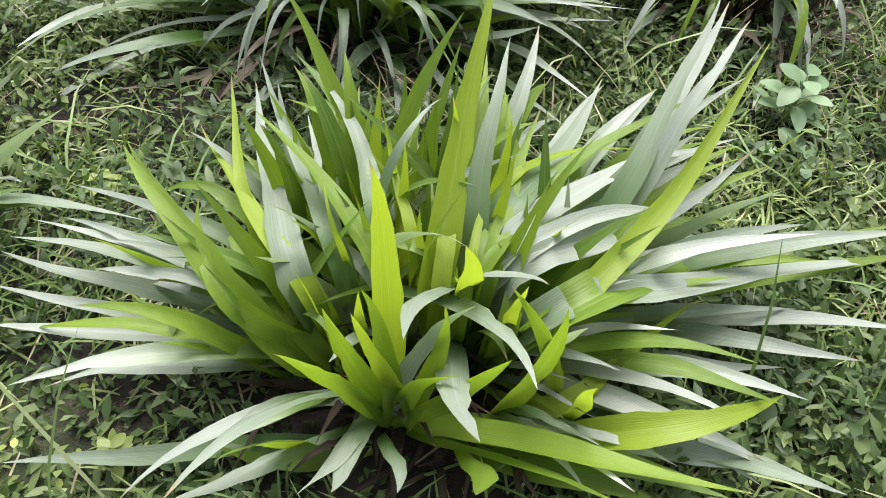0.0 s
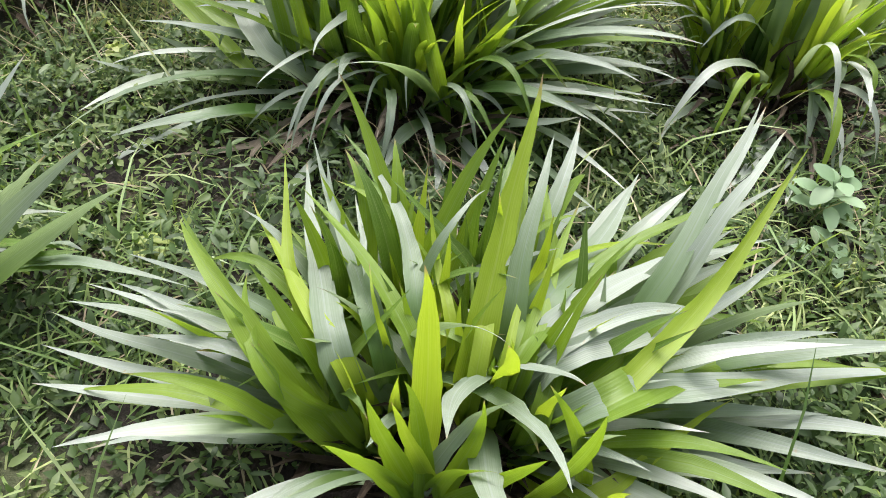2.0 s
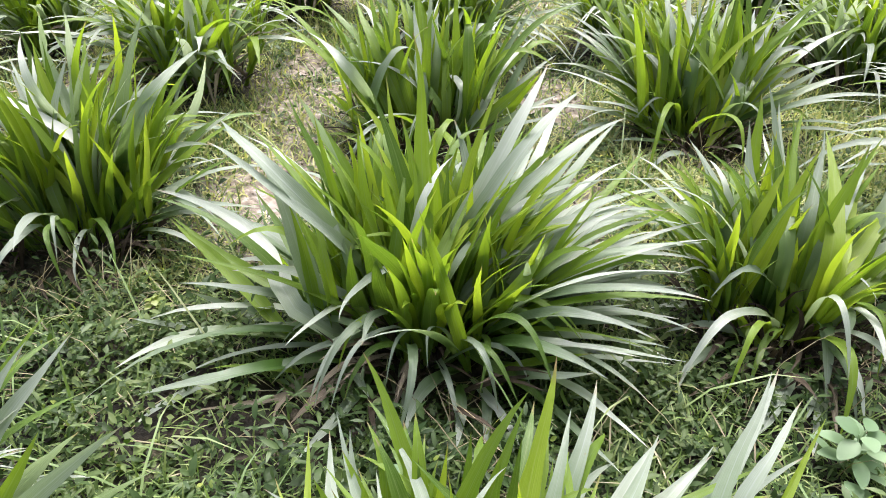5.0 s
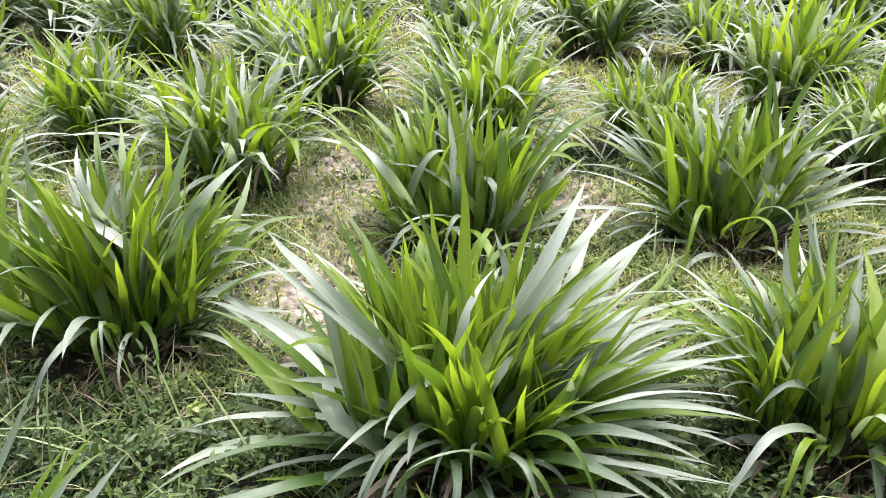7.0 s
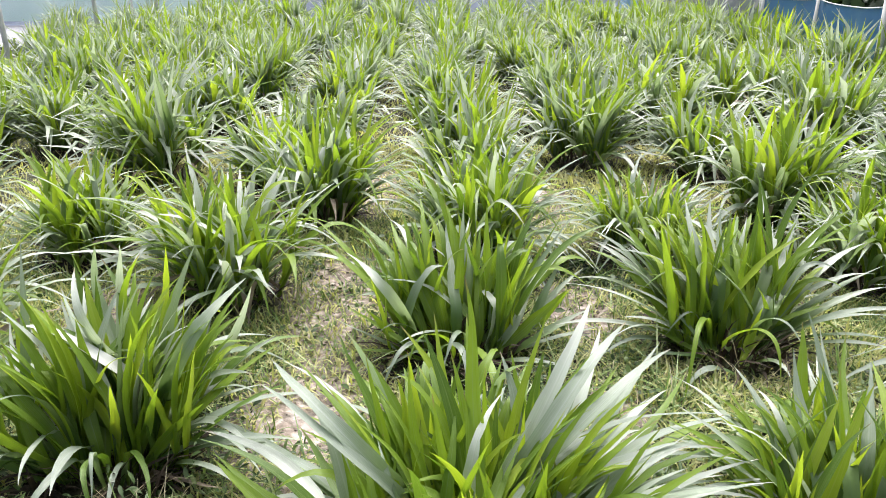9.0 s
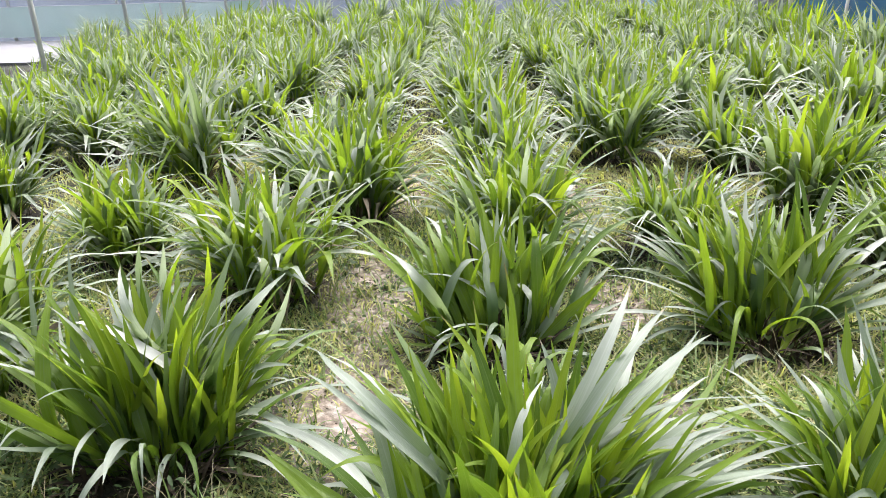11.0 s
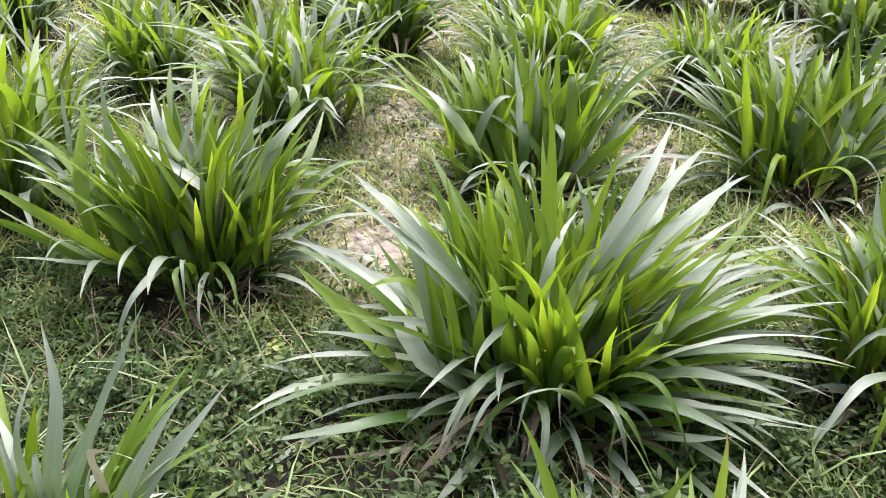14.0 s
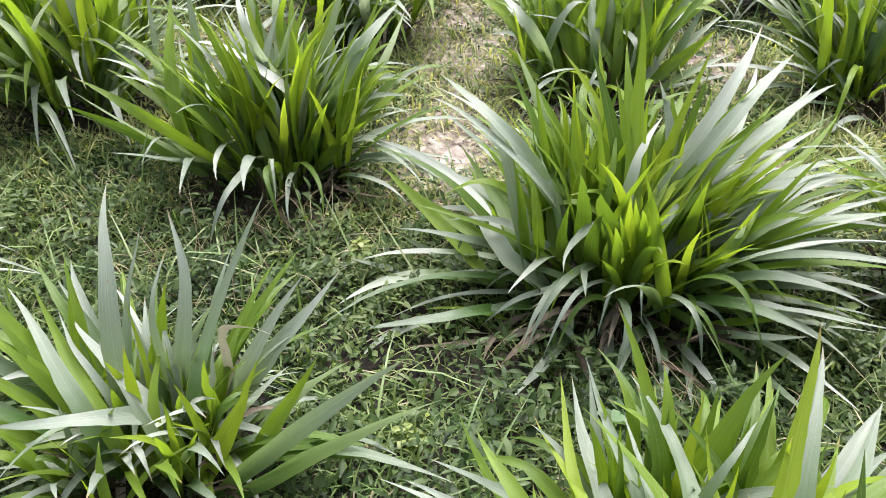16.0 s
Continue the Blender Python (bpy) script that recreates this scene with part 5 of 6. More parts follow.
blade(clump_f, 'mature', (-0.121, -0.159, 0.04), (-0.302, 0.189, 0.232), 0.052, -0.007, 0.036)
blade(clump_f, 'young', (0.017, -0.156, 0.03), (0.396, 0.256, 0.235), 0.040, 0.007, 0.044)
blade(clump_f, 'silver', (0.038, -0.157, 0.03), (0.465, 0.187, 0.143), 0.031, 0.008, 0.040)
blade(clump_f, 'green', (-0.102, -0.172, 0.04), (-0.308, 0.132, 0.130), 0.001, 0.000, 0.040)
blade(clump_f, 'mature', (-0.113, -0.165, 0.04), (-0.260, -0.015, 0.032), 0.017, 0.001, 0.030)
blade(clump_f, 'green', (-0.156, -0.108, 0.03), (-0.236, 0.068, 0.188), 0.014, -0.002, 0.040)
blade(clump_f, 'green', (0.138, -0.068, 0.03), (0.322, 0.168, 0.198), 0.027, -0.007, 0.040)
clump_g = clump(-.94, .72, 'silvery upright grass tuft with one bleached cream leaf')
blade(clump_g, 'mature', (-0.043, 0.053, 0.30), (-0.047, 0.227, 0.271), 0.048, -0.007, 0.042)
blade(clump_g, 'mature', (-0.034, 0.085, 0.30), (0.001, 0.175, 0.187), -0.007, 0.013, 0.036)
blade(clump_g, 'mature', (0.034, 0.092, 0.30), (-0.002, 0.138, 0.157), 0.042, 0.005, 0.050)
blade(clump_g, 'mature', (0.074, 0.112, 0.30), (-0.048, 0.168, 0.220), 0.031, -0.023, 0.044)
blade(clump_g, 'mature', (0.118, 0.076, 0.28), (0.120, 0.204, 0.286), -0.021, 0.034, 0.030)
blade(clump_g, 'mature', (-0.073, -0.051, 0.30), (-0.203, 0.181, 0.109), 0.014, 0.000, 0.036)
blade(clump_g, 'green', (-0.045, -0.042, 0.26), (-0.196, 0.202, 0.139), -0.017, 0.007, 0.034)
blade(clump_g, 'mature', (-0.093, 0.033, 0.30), (-0.092, 0.097, 0.056), 0.003, 0.008, 0.036)
blade(clump_g, 'young', (-0.010, -0.008, 0.03), (-0.063, 0.068, 0.258), -0.029, 0.016, 0.050)
blade(clump_g, 'young', (0.029, -0.046, 0.03), (-0.020, 0.076, 0.345), -0.007, 0.012, 0.048)
blade(clump_g, 'young', (0.014, -0.005, 0.03), (-0.064, 0.165, 0.339), 0.064, -0.022, 0.028)
blade(clump_g, 'green', (0.022, 0.017, 0.08), (0.011, 0.163, 0.325), -0.022, 0.020, 0.040)
blade(clump_g, 'mature', (0.027, 0.021, 0.06), (0.120, 0.179, 0.311), 0.007, 0.009, 0.036)
blade(clump_g, 'mature', (0.077, 0.054, 0.19), (0.033, 0.146, 0.143), -0.062, 0.062, 0.030)
blade(clump_g, 'young', (0.104, -0.054, 0.03), (0.157, 0.094, 0.319), -0.000, -0.013, 0.044)
blade(clump_g, 'mature', (0.126, 0.079, 0.05), (0.192, 0.121, 0.377), 0.033, -0.008, 0.040)
blade(clump_g, 'mature', (0.165, 0.096, 0.15), (0.224, 0.134, 0.275), 0.017, -0.011, 0.040)
blade(clump_g, 'green', (0.160, -0.031, 0.03), (0.204, 0.111, 0.303), -0.001, -0.015, 0.038)
blade(clump_g, 'mature', (0.136, -0.068, 0.03), (0.421, 0.068, 0.397), 0.015, 0.002, 0.046)
blade(clump_g, 'mature', (0.171, -0.064, 0.03), (0.459, -0.006, 0.383), 0.018, -0.003, 0.050)
blade(clump_g, 'mature', (0.173, 0.041, 0.03), (0.260, 0.039, 0.298), 0.006, 0.040, 0.036)
blade(clump_g, 'mature', (0.021, 0.017, 0.19), (-0.234, -0.137, 0.103), 0.087, 0.087, 0.044)
blade(clump_g, 'mature', (-0.022, -0.020, 0.22), (-0.128, -0.200, 0.045), 0.042, -0.007, 0.036)
blade(clump_g, 'mature', (-0.032, -0.028, 0.09), (0.042, -0.192, 0.153), 0.027, -0.004, 0.036)
blade(clump_g, 'mature', (0.235, 0.047, 0.03), (0.322, -0.167, 0.297), 0.016, 0.032, 0.030)
blade(clump_g, 'straw', (0.171, 0.098, 0.32), (0.159, -0.118, 0.166), 0.043, -0.015, 0.024)
blade(clump_g, 'green', (-0.023, -0.021, 0.11), (-0.128, 0.051, 0.104), -0.052, -0.029, 0.034)
blade(clump_g, 'deep', (0.055, 0.014, 0.03), (0.069, 0.066, 0.243), -0.003, -0.005, 0.034)
blade(clump_g, 'deep', (-0.014, -0.012, 0.15), (-0.027, 0.142, 0.132), 0.059, -0.014, 0.034)
blade(clump_g, 'green', (0.059, -0.029, 0.03), (0.133, 0.089, 0.205), 0.007, 0.018, 0.034)
blade(clump_g, 'mature', (0.015, 0.012, 0.25), (-0.219, 0.168, 0.034), 0.026, 0.015, 0.034)
for tuft, seed, count, tall in ((clump_a, 1, 36, 0.46), (clump_b, 2, 34, 0.6), (clump_c, 3, 22, 0.66), (clump_d, 4, 30, 0.62), (clump_e, 5, 24, 0.54), (clump_f, 6, 22, 0.7), (clump_g, 7, 24, 0.5)):
    grow(tuft, seed, count, 0.15 if seed == 7 else 0.2, tall, seed in (1, 2, 3, 4, 5, 6))

FRESH = ("green", "young", "green", "young", "silver")
fans(clump_a, 31, 13, 0.24, 0.46, (8, 25, 40, 140, 160, 175, -8), 4, 22, ("mature", "silver", "mature", "green", "mature"))
fans(clump_a, 41, 6, 0.2, 0.30, (200, 215, 320, 340, 180, 0), 20, 50)
fans(clump_b, 32, 9, 0.22, 0.56, (0, 20, 60, 110, 150, 180, 350))
fans(clump_b, 57, 3, 0.17, 0.24, (205, 235, 255), 2, 14, ("dry",))
fans(clump_d, 53, 6, 0.16, 0.58, (60, 90, 120, 30, 150), 56, 76, ("green", "green", "young", "silver"))
fans(clump_b, 54, 9, 0.17, 0.54, (50, 75, 100, 125, 20, 150), 44, 64, ("green", "young", "green", "young"))
fans(clump_b, 55, 6, 0.22, 0.60, (30, 10, 55, 125, 75, 160), 12, 38, ("silver", "mature", "green", "silver"))
fans(clump_b, 56, 6, 0.11, 0.40, (200, 230, 260, 290, 320, 350), 50, 74, ("young", "green", "green", "deep"))
fans(clump_d, 33, 4, 0.20, 0.52, (0, 30, 150, 180, 100))
fans(clump_d, 43, 6, 0.18, 0.52, (40, 70, 100, 130, 160, 20), 42, 66, FRESH)
fans(clump_c, 45, 5, 0.18, 0.5, (40, 80, 110, 150), 42, 66, FRESH)
fans(clump_f, 46, 5, 0.18, 0.5, (40, 80, 110, 150), 42, 66, FRESH)
fans(clump_e, 47, 6, 0.16, 0.42, (50, 90, 130, 240, 290, 330), 42, 66, ("young", "green", "young", "green"))
fans(clump_e, 34, 4, 0.20, 0.5, (0, 40, 120, 170), kinds=("silver", "silver", "mature"))
fans(clump_c, 35, 5, 0.20, 0.5, (0, 40, 130, 180), kinds=("silver", "silver", "mature"))
fans(clump_f, 36, 6, 0.20, 0.5, (0, 30, 140, 180), kinds=("silver", "silver", "mature"))
fans(clump_g, 37, 8, 0.18, 0.46, (0, 30, 60, 90, 130, 180), 12, 50, ("mature", "green", "deep", "mature", "green"))



def skirt(tuft, seed, count, radius, long, turn, kinds=("mature", "green", "silver")):
    """Old leaves round a tuft's foot that rise a little, bend over and hang to the ground."""
    r = random.Random(seed)
    for k in range(count):
        a = radians(r.uniform(*turn))
        length = long * r.uniform(0.55, 1.3)
        reach = r.uniform(0.45, 0.95)
        b = a + r.gauss(0, 0.35)
        foot = (radius * math.cos(a), radius * math.sin(a), r.uniform(0.08, 0.2))
        tip = (length * reach * math.cos(b), length * reach * math.sin(b), length * r.uniform(-0.3, 0.2))
        leaf_part(tuft, r.choice(kinds), foot, tip, r.uniform(0.08, 0.3) * length, r.uniform(-0.1, 0.1) * length, r.uniform(0.024, 0.042), r.choice((0.3, 0.6, 1.2)), most=0.11, lead=(-0.4 * foot[0], -0.4 * foot[1], 0.01 - foot[2]))


skirt(clump_b, 62, 22, 0.15, 0.34, (185, 355), ("mature", "green", "deep"))
skirt(clump_d, 63, 8, 0.16, 0.34, (185, 355), ("mature", "deep", "green"))
skirt(clump_e, 64, 11, 0.15, 0.32, (190, 350))
skirt(clump_c, 65, 7, 0.15, 0.36, (190, 350), ("mature", "green"))
skirt(clump_f, 66, 7, 0.15, 0.36, (190, 350), ("mature", "green"))

# ---- the rest of the field ----
ROW_X = [-4.5, -3.75, -2.9, -1.92, -0.97, 0.06, 1.05, 2.0, 2.95, 3.62]
PLANTED = [(-0.97, 3.12), (-0.72, 4.2), (-1.85, 3.6), (-1.97, 5.05), (-1.06, 4.75), (0.16, 3.6), (1.03, 3.62), (1.97, 4.2), (2.05, 3.35), (1.85, 5.2), (1.05, 5.45), (0.14, 4.75),
           (-1.95, 0.9), (-1.95, 2.3), (2.0, 0.75), (2.02, 2.0), (0.1, 5.8), (-0.95, 5.9), (-2.9, 2.9), (-2.9, 4.2), (2.95, 3.0), (2.95, 4.3)]


def pattern_tuft(seed, count, tall):
    t = clump(0, 0)
    grow(t, seed, count, 0.2, tall)
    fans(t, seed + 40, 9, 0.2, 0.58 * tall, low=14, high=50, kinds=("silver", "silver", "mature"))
    return t


def pattern_sheaf(seed, count, tall):
    """For the far rows: a tuft of leafy shoots, one mesh to the shoot."""
    t = clump(0, 0)
    r = random.Random(seed)
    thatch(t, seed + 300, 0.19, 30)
    kinds = ("young", "green", "deep", "mature", "silver", "dry")
    for _ in range(count):
        vs, fs, us, ms, n = [], [], [], [], 0
        one, ends = shoot_leaves(r, 0.2, tall)
        two, other = shoot_leaves(r, 0.2, tall, (ends[0][0] + r.uniform(-0.06, 0.06), ends[0][1] + r.uniform(-0.06, 0.06)))
        three, other = shoot_leaves(r, 0.2, tall * 0.9, (ends[0][0] + r.uniform(-0.07, 0.07), ends[0][1] + r.uniform(-0.07, 0.07)))
        old = []  # the outermost leaves spread low and arch over, nearly side by side
        a, rise = math.atan2(ends[0][1], ends[0][0]) + r.gauss(0, 0.3), r.uniform(16, 50)
        for i in range(4):
            az, el, long = a + r.gauss(0, 0.18), radians(rise + 5 * i), 0.56 * tall * r.uniform(0.75, 1.12)
            old.append((r.choice(("silver", "silver", "mature")), (ends[0][0], ends[0][1], 0.02 + 0.015 * i), (long * math.cos(az) * math.cos(el), long * math.sin(az) * math.cos(el), long * math.sin(el)), 0.1 * long, r.uniform(-0.04, 0.04) * long, 0.036, r.choice((0, 0.2, 0.5))))
        for kind, foot, tip, arch, bow, width, droop in one + two + three + old:
            # far rows get more of the leaves with sky sheen in their colour
            if kind == 'deep':
                kind = 'green'
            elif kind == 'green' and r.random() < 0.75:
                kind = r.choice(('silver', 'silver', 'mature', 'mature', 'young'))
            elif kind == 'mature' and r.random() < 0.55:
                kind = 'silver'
            elif kind == 'young' and r.random() < 0.5:
                kind = 'green'
            v, f, uv = blade_arrays(tip, arch, bow, width * 1.2, r, rows=4, most=0.11, facing=math.atan2(foot[1], foot[0]), droop=droop)
            v[:, 2] = np.maximum(v[:, 2], -foot[2])
            vs.append(v + np.array(foot))
            fs += [tuple(k + n for k in q) for q in f]
            us.append(uv)
            ms += [kinds.index(kind)] * len(f)
            n += len(v)
        me = mesh_of("shoot", np.concatenate(vs), fs, [LEAF[k] for k in kinds], uvs=np.concatenate(us))
        me.polygons.foreach_set("material_index", ms)
        part("shoot", me, t)
    return t


rng = random.Random(21)
patterns = [pattern_tuft(50 + k, 26, (0.92, 0.98, 0.88, 0.94)[k]) for k in range(4)]
sheaves = [pattern_sheaf(70 + k, 10, (0.96, 1.02, 0.93, 0.99)[k]) for k in range(4)]
spots = list(PLANTED)
for k, x in enumerate(ROW_X):
    y = 5.9 + 0.55 * (k % 2) + rng.uniform(-0.2, 0.2)
    if abs(x) > 2.5:  # the outer rows run the field's whole length
        y = 0.3 + rng.uniform(-0.3, 0.3)
    while y < 16.0:
        if all(math.hypot(x - a, y - b) > (0.75 if abs(x) < 3.4 else 0.6) for a, b in spots):
            spots.append((x + rng.uniform(-0.12, 0.12), y))
        y += rng.uniform(0.95, 1.25)
for k in range(14):  # the edge row along the fence stands close
    spots.append((4.27 + rng.uniform(-0.06, 0.06), 5.6 + 0.72 * k))
spots += [(-5.5, 10.4), (-5.9, 12.0), (-5.2, 13.4), (-6.6, 13.6)]
first = set()
for n, (x, y) in enumerate(sorted(spots, key=lambda s: s[1])):
    near = y < 4.5 and abs(x) < 2.4
    pool = patterns if near else sheaves
    k = rng.randrange(4)
    small = 0.72 if (abs(x - 1.03) < 0.02 and abs(y - 3.62) < 0.02) else rng.uniform(1.15, 1.35) if x > 3.9 else rng.uniform(0.9, 1.12)
    if x < 3.9:  # the far end of the field stands higher
        small *= 1 + 0.035 * max(0.0, y - 10.5)
    m = pose(x, y, float(ground_height(np.array(x), np.array(y))), 0, 0, rng.uniform(0, 360)) @ Matrix.Diagonal((small, small, small * rng.uniform(0.92, 1.1), 1))
    if pool[k] not in first:
        first.add(pool[k])
        pool[k].matrix_basis = m
    else:
        base = pool[k]
        keep = base.matrix_basis.copy()
        base.scale = (1, 1, 1)
        made = copy_thing(base, m)
        base.matrix_basis = keep
        if x > 3.9:
            tagged(made, "tall grass tuft standing close to the blue net fence")
        elif small == 0.72:
            tagged(made, "small thin grass tuft between fuller ones")
for p in patterns + sheaves:
    if p not in first:
        p.location = (-3.9 + 0.2 * rng.random(), 1.5 + rng.random(), 0)
        first.add(p)

# ---- weeds between the rows ----
CLUMPS = np.array([(.17, .46), (.09, 1.38), (1.05, 1.48), (-1.0, 1.84), (.05, 2.58), (1.13, 2.64), (-.94, .72)] + spots)
NP = np.random.RandomState(8)




def grassy(x, y):
    """Where thin grass takes over from the creeping weeds, 0 to 1: in drifts, and all along the field beyond the first rows."""
    w = np.sin(x * 2.3 + 1.9 * np.sin(y * 1.7 + 0.4)) * np.sin(y * 2.9 + 1.5 * np.sin(x * 1.9)) + 0.4 * np.sin(x * 7.1 + 2 * y) * np.sin(y * 6.3 - x)
    return np.clip(0.5 + 0.8 * w + 0.8 * np.clip((y - 1.7) / 1.0, 0, 1) + 0.7 * np.clip((-x - 0.65) / 0.5, 0, 1) * np.clip((y - 0.7) / 0.4, 0, 1), 0, 1)


def scattered(count, x0, x1, y0, y1, patchy, keep_off=0.16, grass=0):
    p = np.stack([NP.uniform(x0, x1, count), NP.uniform(y0, y1, count)], 1)
    d = np.full(count, 9.0)
    for c in CLUMPS:
        d = np.minimum(d, np.hypot(p[:, 0] - c[0], p[:, 1] - c[1]))
    w = 0.5 + 0.5 * np.sin(p[:, 0] * 3.7 + 1.7 * np.sin(p[:, 1] * 2.1)) * np.sin(p[:, 1] * 4.3 + 1.1 * np.sin(p[:, 0] * 2.9))
    ok = (NP.rand(count) < np.clip((d - keep_off) / 0.14, 0.03, 1)) & (NP.rand(count) > patchy * w) & (puddle_depth(p[:, 0], p[:, 1]) < 0.012 + 0.02 * NP.rand(count))
    for bx, by, rx, ry in BARE:
        ok &= (((p[:, 0] - bx) / rx) ** 2 + ((p[:, 1] - by) / ry) ** 2 > NP.uniform(0.3, 1.6, count)) | (NP.rand(count) < 0.3)
    if grass:
        g = grassy(p[:, 0], p[:, 1])
        least = np.where(p[:, 1] > 1.8, 0.02, 0.12)
        ok &= NP.rand(count) < (least + (1 - least) * (g if grass > 0 else 1 - g))
    return p[ok]


def weed_leaves(name, p, size, high, mat, label, slim=0.58, rise=0.12, fine=False):
    """Small pointed oval leaves, each folded along its rib; fine ones have fewer faces."""
    n = len(p)
    x, y = p[:, 0], p[:, 1]
    mound = np.clip(0.55 + 0.9 * np.sin(x * 11 + 2 * np.sin(y * 7)) * np.sin(y * 12 + 2 * np.sin(x * 8 + 1)), 0.12, 1.5)
    z = ground_height(x, y) + high * mound * NP.rand(n) ** 1.1
    az, el = NP.uniform(0, 6.283, n), NP.normal(rise, 0.45, n)
    ln = size * NP.uniform(0.55, 1.25, n)
    wd = ln * slim * NP.uniform(0.7, 1.3, n)
    fw = np.stack([np.cos(az) * np.cos(el), np.sin(az) * np.cos(el), np.sin(el)], 1)
    tw = NP.normal(0, 0.35, n)
    sd = np.stack([-np.sin(az), np.cos(az), np.zeros(n)], 1) * np.cos(tw)[:, None] + np.array([0, 0, 1.0]) * np.sin(tw)[:, None]
    up = np.cross(fw, sd)
    b = np.stack([p[:, 0], p[:, 1], z], 1)
    cup = NP.uniform(0.05, 0.45, n) * wd
    rows = [b]
    for u, w, drop in (((0.42, 0.95, 0.0),) if fine else ((0.25, 0.82, -0.02), (0.6, 0.9, 0.02))):
        c = b + fw * (u * ln)[:, None] - up * (drop * ln)[:, None]
        rows += [c + sd * (w * wd / 2)[:, None] + up * (w * cup / 2)[:, None], c, c - sd * (w * wd / 2)[:, None] + up * (w * cup / 2)[:, None]]
    rows.append(b + fw * ln[:, None] - up * (0.14 * ln)[:, None])
    v = np.stack(rows, 1).reshape(-1, 3)
    k = np.arange(n)[:, None] * len(rows)
    one = ([0, 2, 1], [0, 3, 2], [1, 2, 4], [2, 3, 4]) if fine else ([0, 2, 1], [0, 3, 2], [1, 2, 5], [1, 5, 4], [2, 3, 6], [2, 6, 5], [4, 5, 7], [5, 6, 7])
    return tagged(new(name, fast_mesh(name, v, np.concatenate([k + q for q in one]), mat)), label, "weeds", kind="stuff")


def grass_blades(name, p, long, wide, mat, label, lying=0.0):
    n = len(p)
    z = ground_height(p[:, 0], p[:, 1]) - 0.004
    az, ln = NP.uniform(0, 6.283, n), long * NP.uniform(0.45, 1.3, n)
    el = np.clip(NP.normal(1.0, 0.3, n), 0.3, 1.5) * (1 - lying) + lying * NP.normal(0.05, 0.08, n)
    bend = NP.uniform(0.1, 0.9, n) * (1 - 0.8 * lying)
    hd = np.stack([np.cos(az), np.sin(az), np.zeros(n)], 1)
    sd = np.stack([-np.sin(az), np.cos(az), np.zeros(n)], 1)
    base = np.stack([p[:, 0], p[:, 1], z + lying * 0.03 * NP.rand(n)], 1)
    rows = []
    for u, w in ((0, 0.7), (0.35, 1.0), (0.7, 0.75), (1.0, 0.05)):
        e = el - bend * u
        c = base + hd * (ln * u * np.cos(e))[:, None] + np.array([0, 0, 1.0]) * (ln * u * np.sin(e))[:, None]
        rows += [c - sd * (w * wide / 2), c + sd * (w * wide / 2)]
    v = np.stack(rows, 1).reshape(-1, 3)
    k = np.arange(n)[:, None] * 8
    t = np.concatenate([k + [a, a + 1, a + 3] for a in (0, 2, 4)] + [k + [a, a + 3, a + 2] for a in (0, 2, 4)])
    return tagged(new(name, fast_mesh(name, v, t, mat)), label, "grass" if not lying else "straw", kind="stuff")


weed_leaves("creeping_weeds", scattered(420000, -2.1, 2.1, -0.4, 3.6, 0.35, 0.16, -1), 0.024, 0.075, WEED, "low mat of small round-leaved green weeds", fine=True)
weed_leaves("herb_leaves", scattered(44000, -2.1, 2.1, -0.4, 2.0, 0.5, 0.22), 0.040, 0.12, HERB, "slender-leaved green herbs standing in the weed mat", 0.3, 0.35)
weed_leaves("lime_weeds", scattered(26000, -2.3, 2.3, -0.4, 4.2, 1.0, 0.24, -1), 0.017, 0.075, LIME_MAT, "patches of small yellow-green weeds")
weed_leaves("taller_weeds", scattered(16000, -2.3, 2.3, -0.4, 5.0, 0.9, 0.3), 0.036, 0.11, WEED, "larger-leaved green weeds rising from the mat")
weed_leaves("field_weeds", scattered(34000, -5.4, 4.5, 3.9, 16.4, 0.6, 0.2, -1), 0.05, 0.08, WEED, "far low weeds covering the ground between rows", fine=True)
weed_leaves("side_weeds", np.concatenate([scattered(7000, -5.4, -2.3, -2.2, 3.9, 0.6), scattered(5000, 2.3, 4.5, -2.2, 3.9, 0.6), scattered(3000, -2.3, 2.3, -2.2, -0.4, 0.6)]), 0.06, 0.09, WEED, "low green weeds along the field's edges", fine=True)
grass_blades("thin_grass", scattered(100000, -2.4, 2.4, -0.4, 4.5, 0.3, 0.24, 1), 0.085, 0.005, SWARD, "thin pale wild grass growing between the weeds")
grass_blades("arching_grass", scattered(1700, -2.3, 2.3, -0.4, 4.5, 0.5, 0.32), 0.30, 0.006, ARCHING, "single long arching wild grass blades")
grass_blades("field_grass", scattered(85000, -5.4, 4.5, 1.8, 16.4, 0.3, 0.2, 1), 0.11, 0.008, FIELD_GRASS, "far pale wild grass between the rows")
grass_blades("short_grass", scattered(100000, -2.8, 2.8, 1.6, 6.0, 0.2, 0.18, 1), 0.055, 0.0075, FIELD_GRASS, "short pale grass and straw between the rows")
grass_blades("straw_litter", scattered(7000, -2.4, 2.4, -0.4, 6.0, 0.3, 0.0), 0.12, 0.004, LITTER, "dry straw and dead stalks lying on soil", 1.0)
grass_blades("side_grass", np.concatenate([scattered(8000, -5.4, -2.4, -2.2, 3.9, 0.5), scattered(6000, 2.4, 4.5, -2.2, 3.9, 0.5), scattered(5000, -2.4, 2.4, -2.2, -0.3, 0.5)]), 0.14, 0.008, SWARD, "pale wild grass along the field's edges")


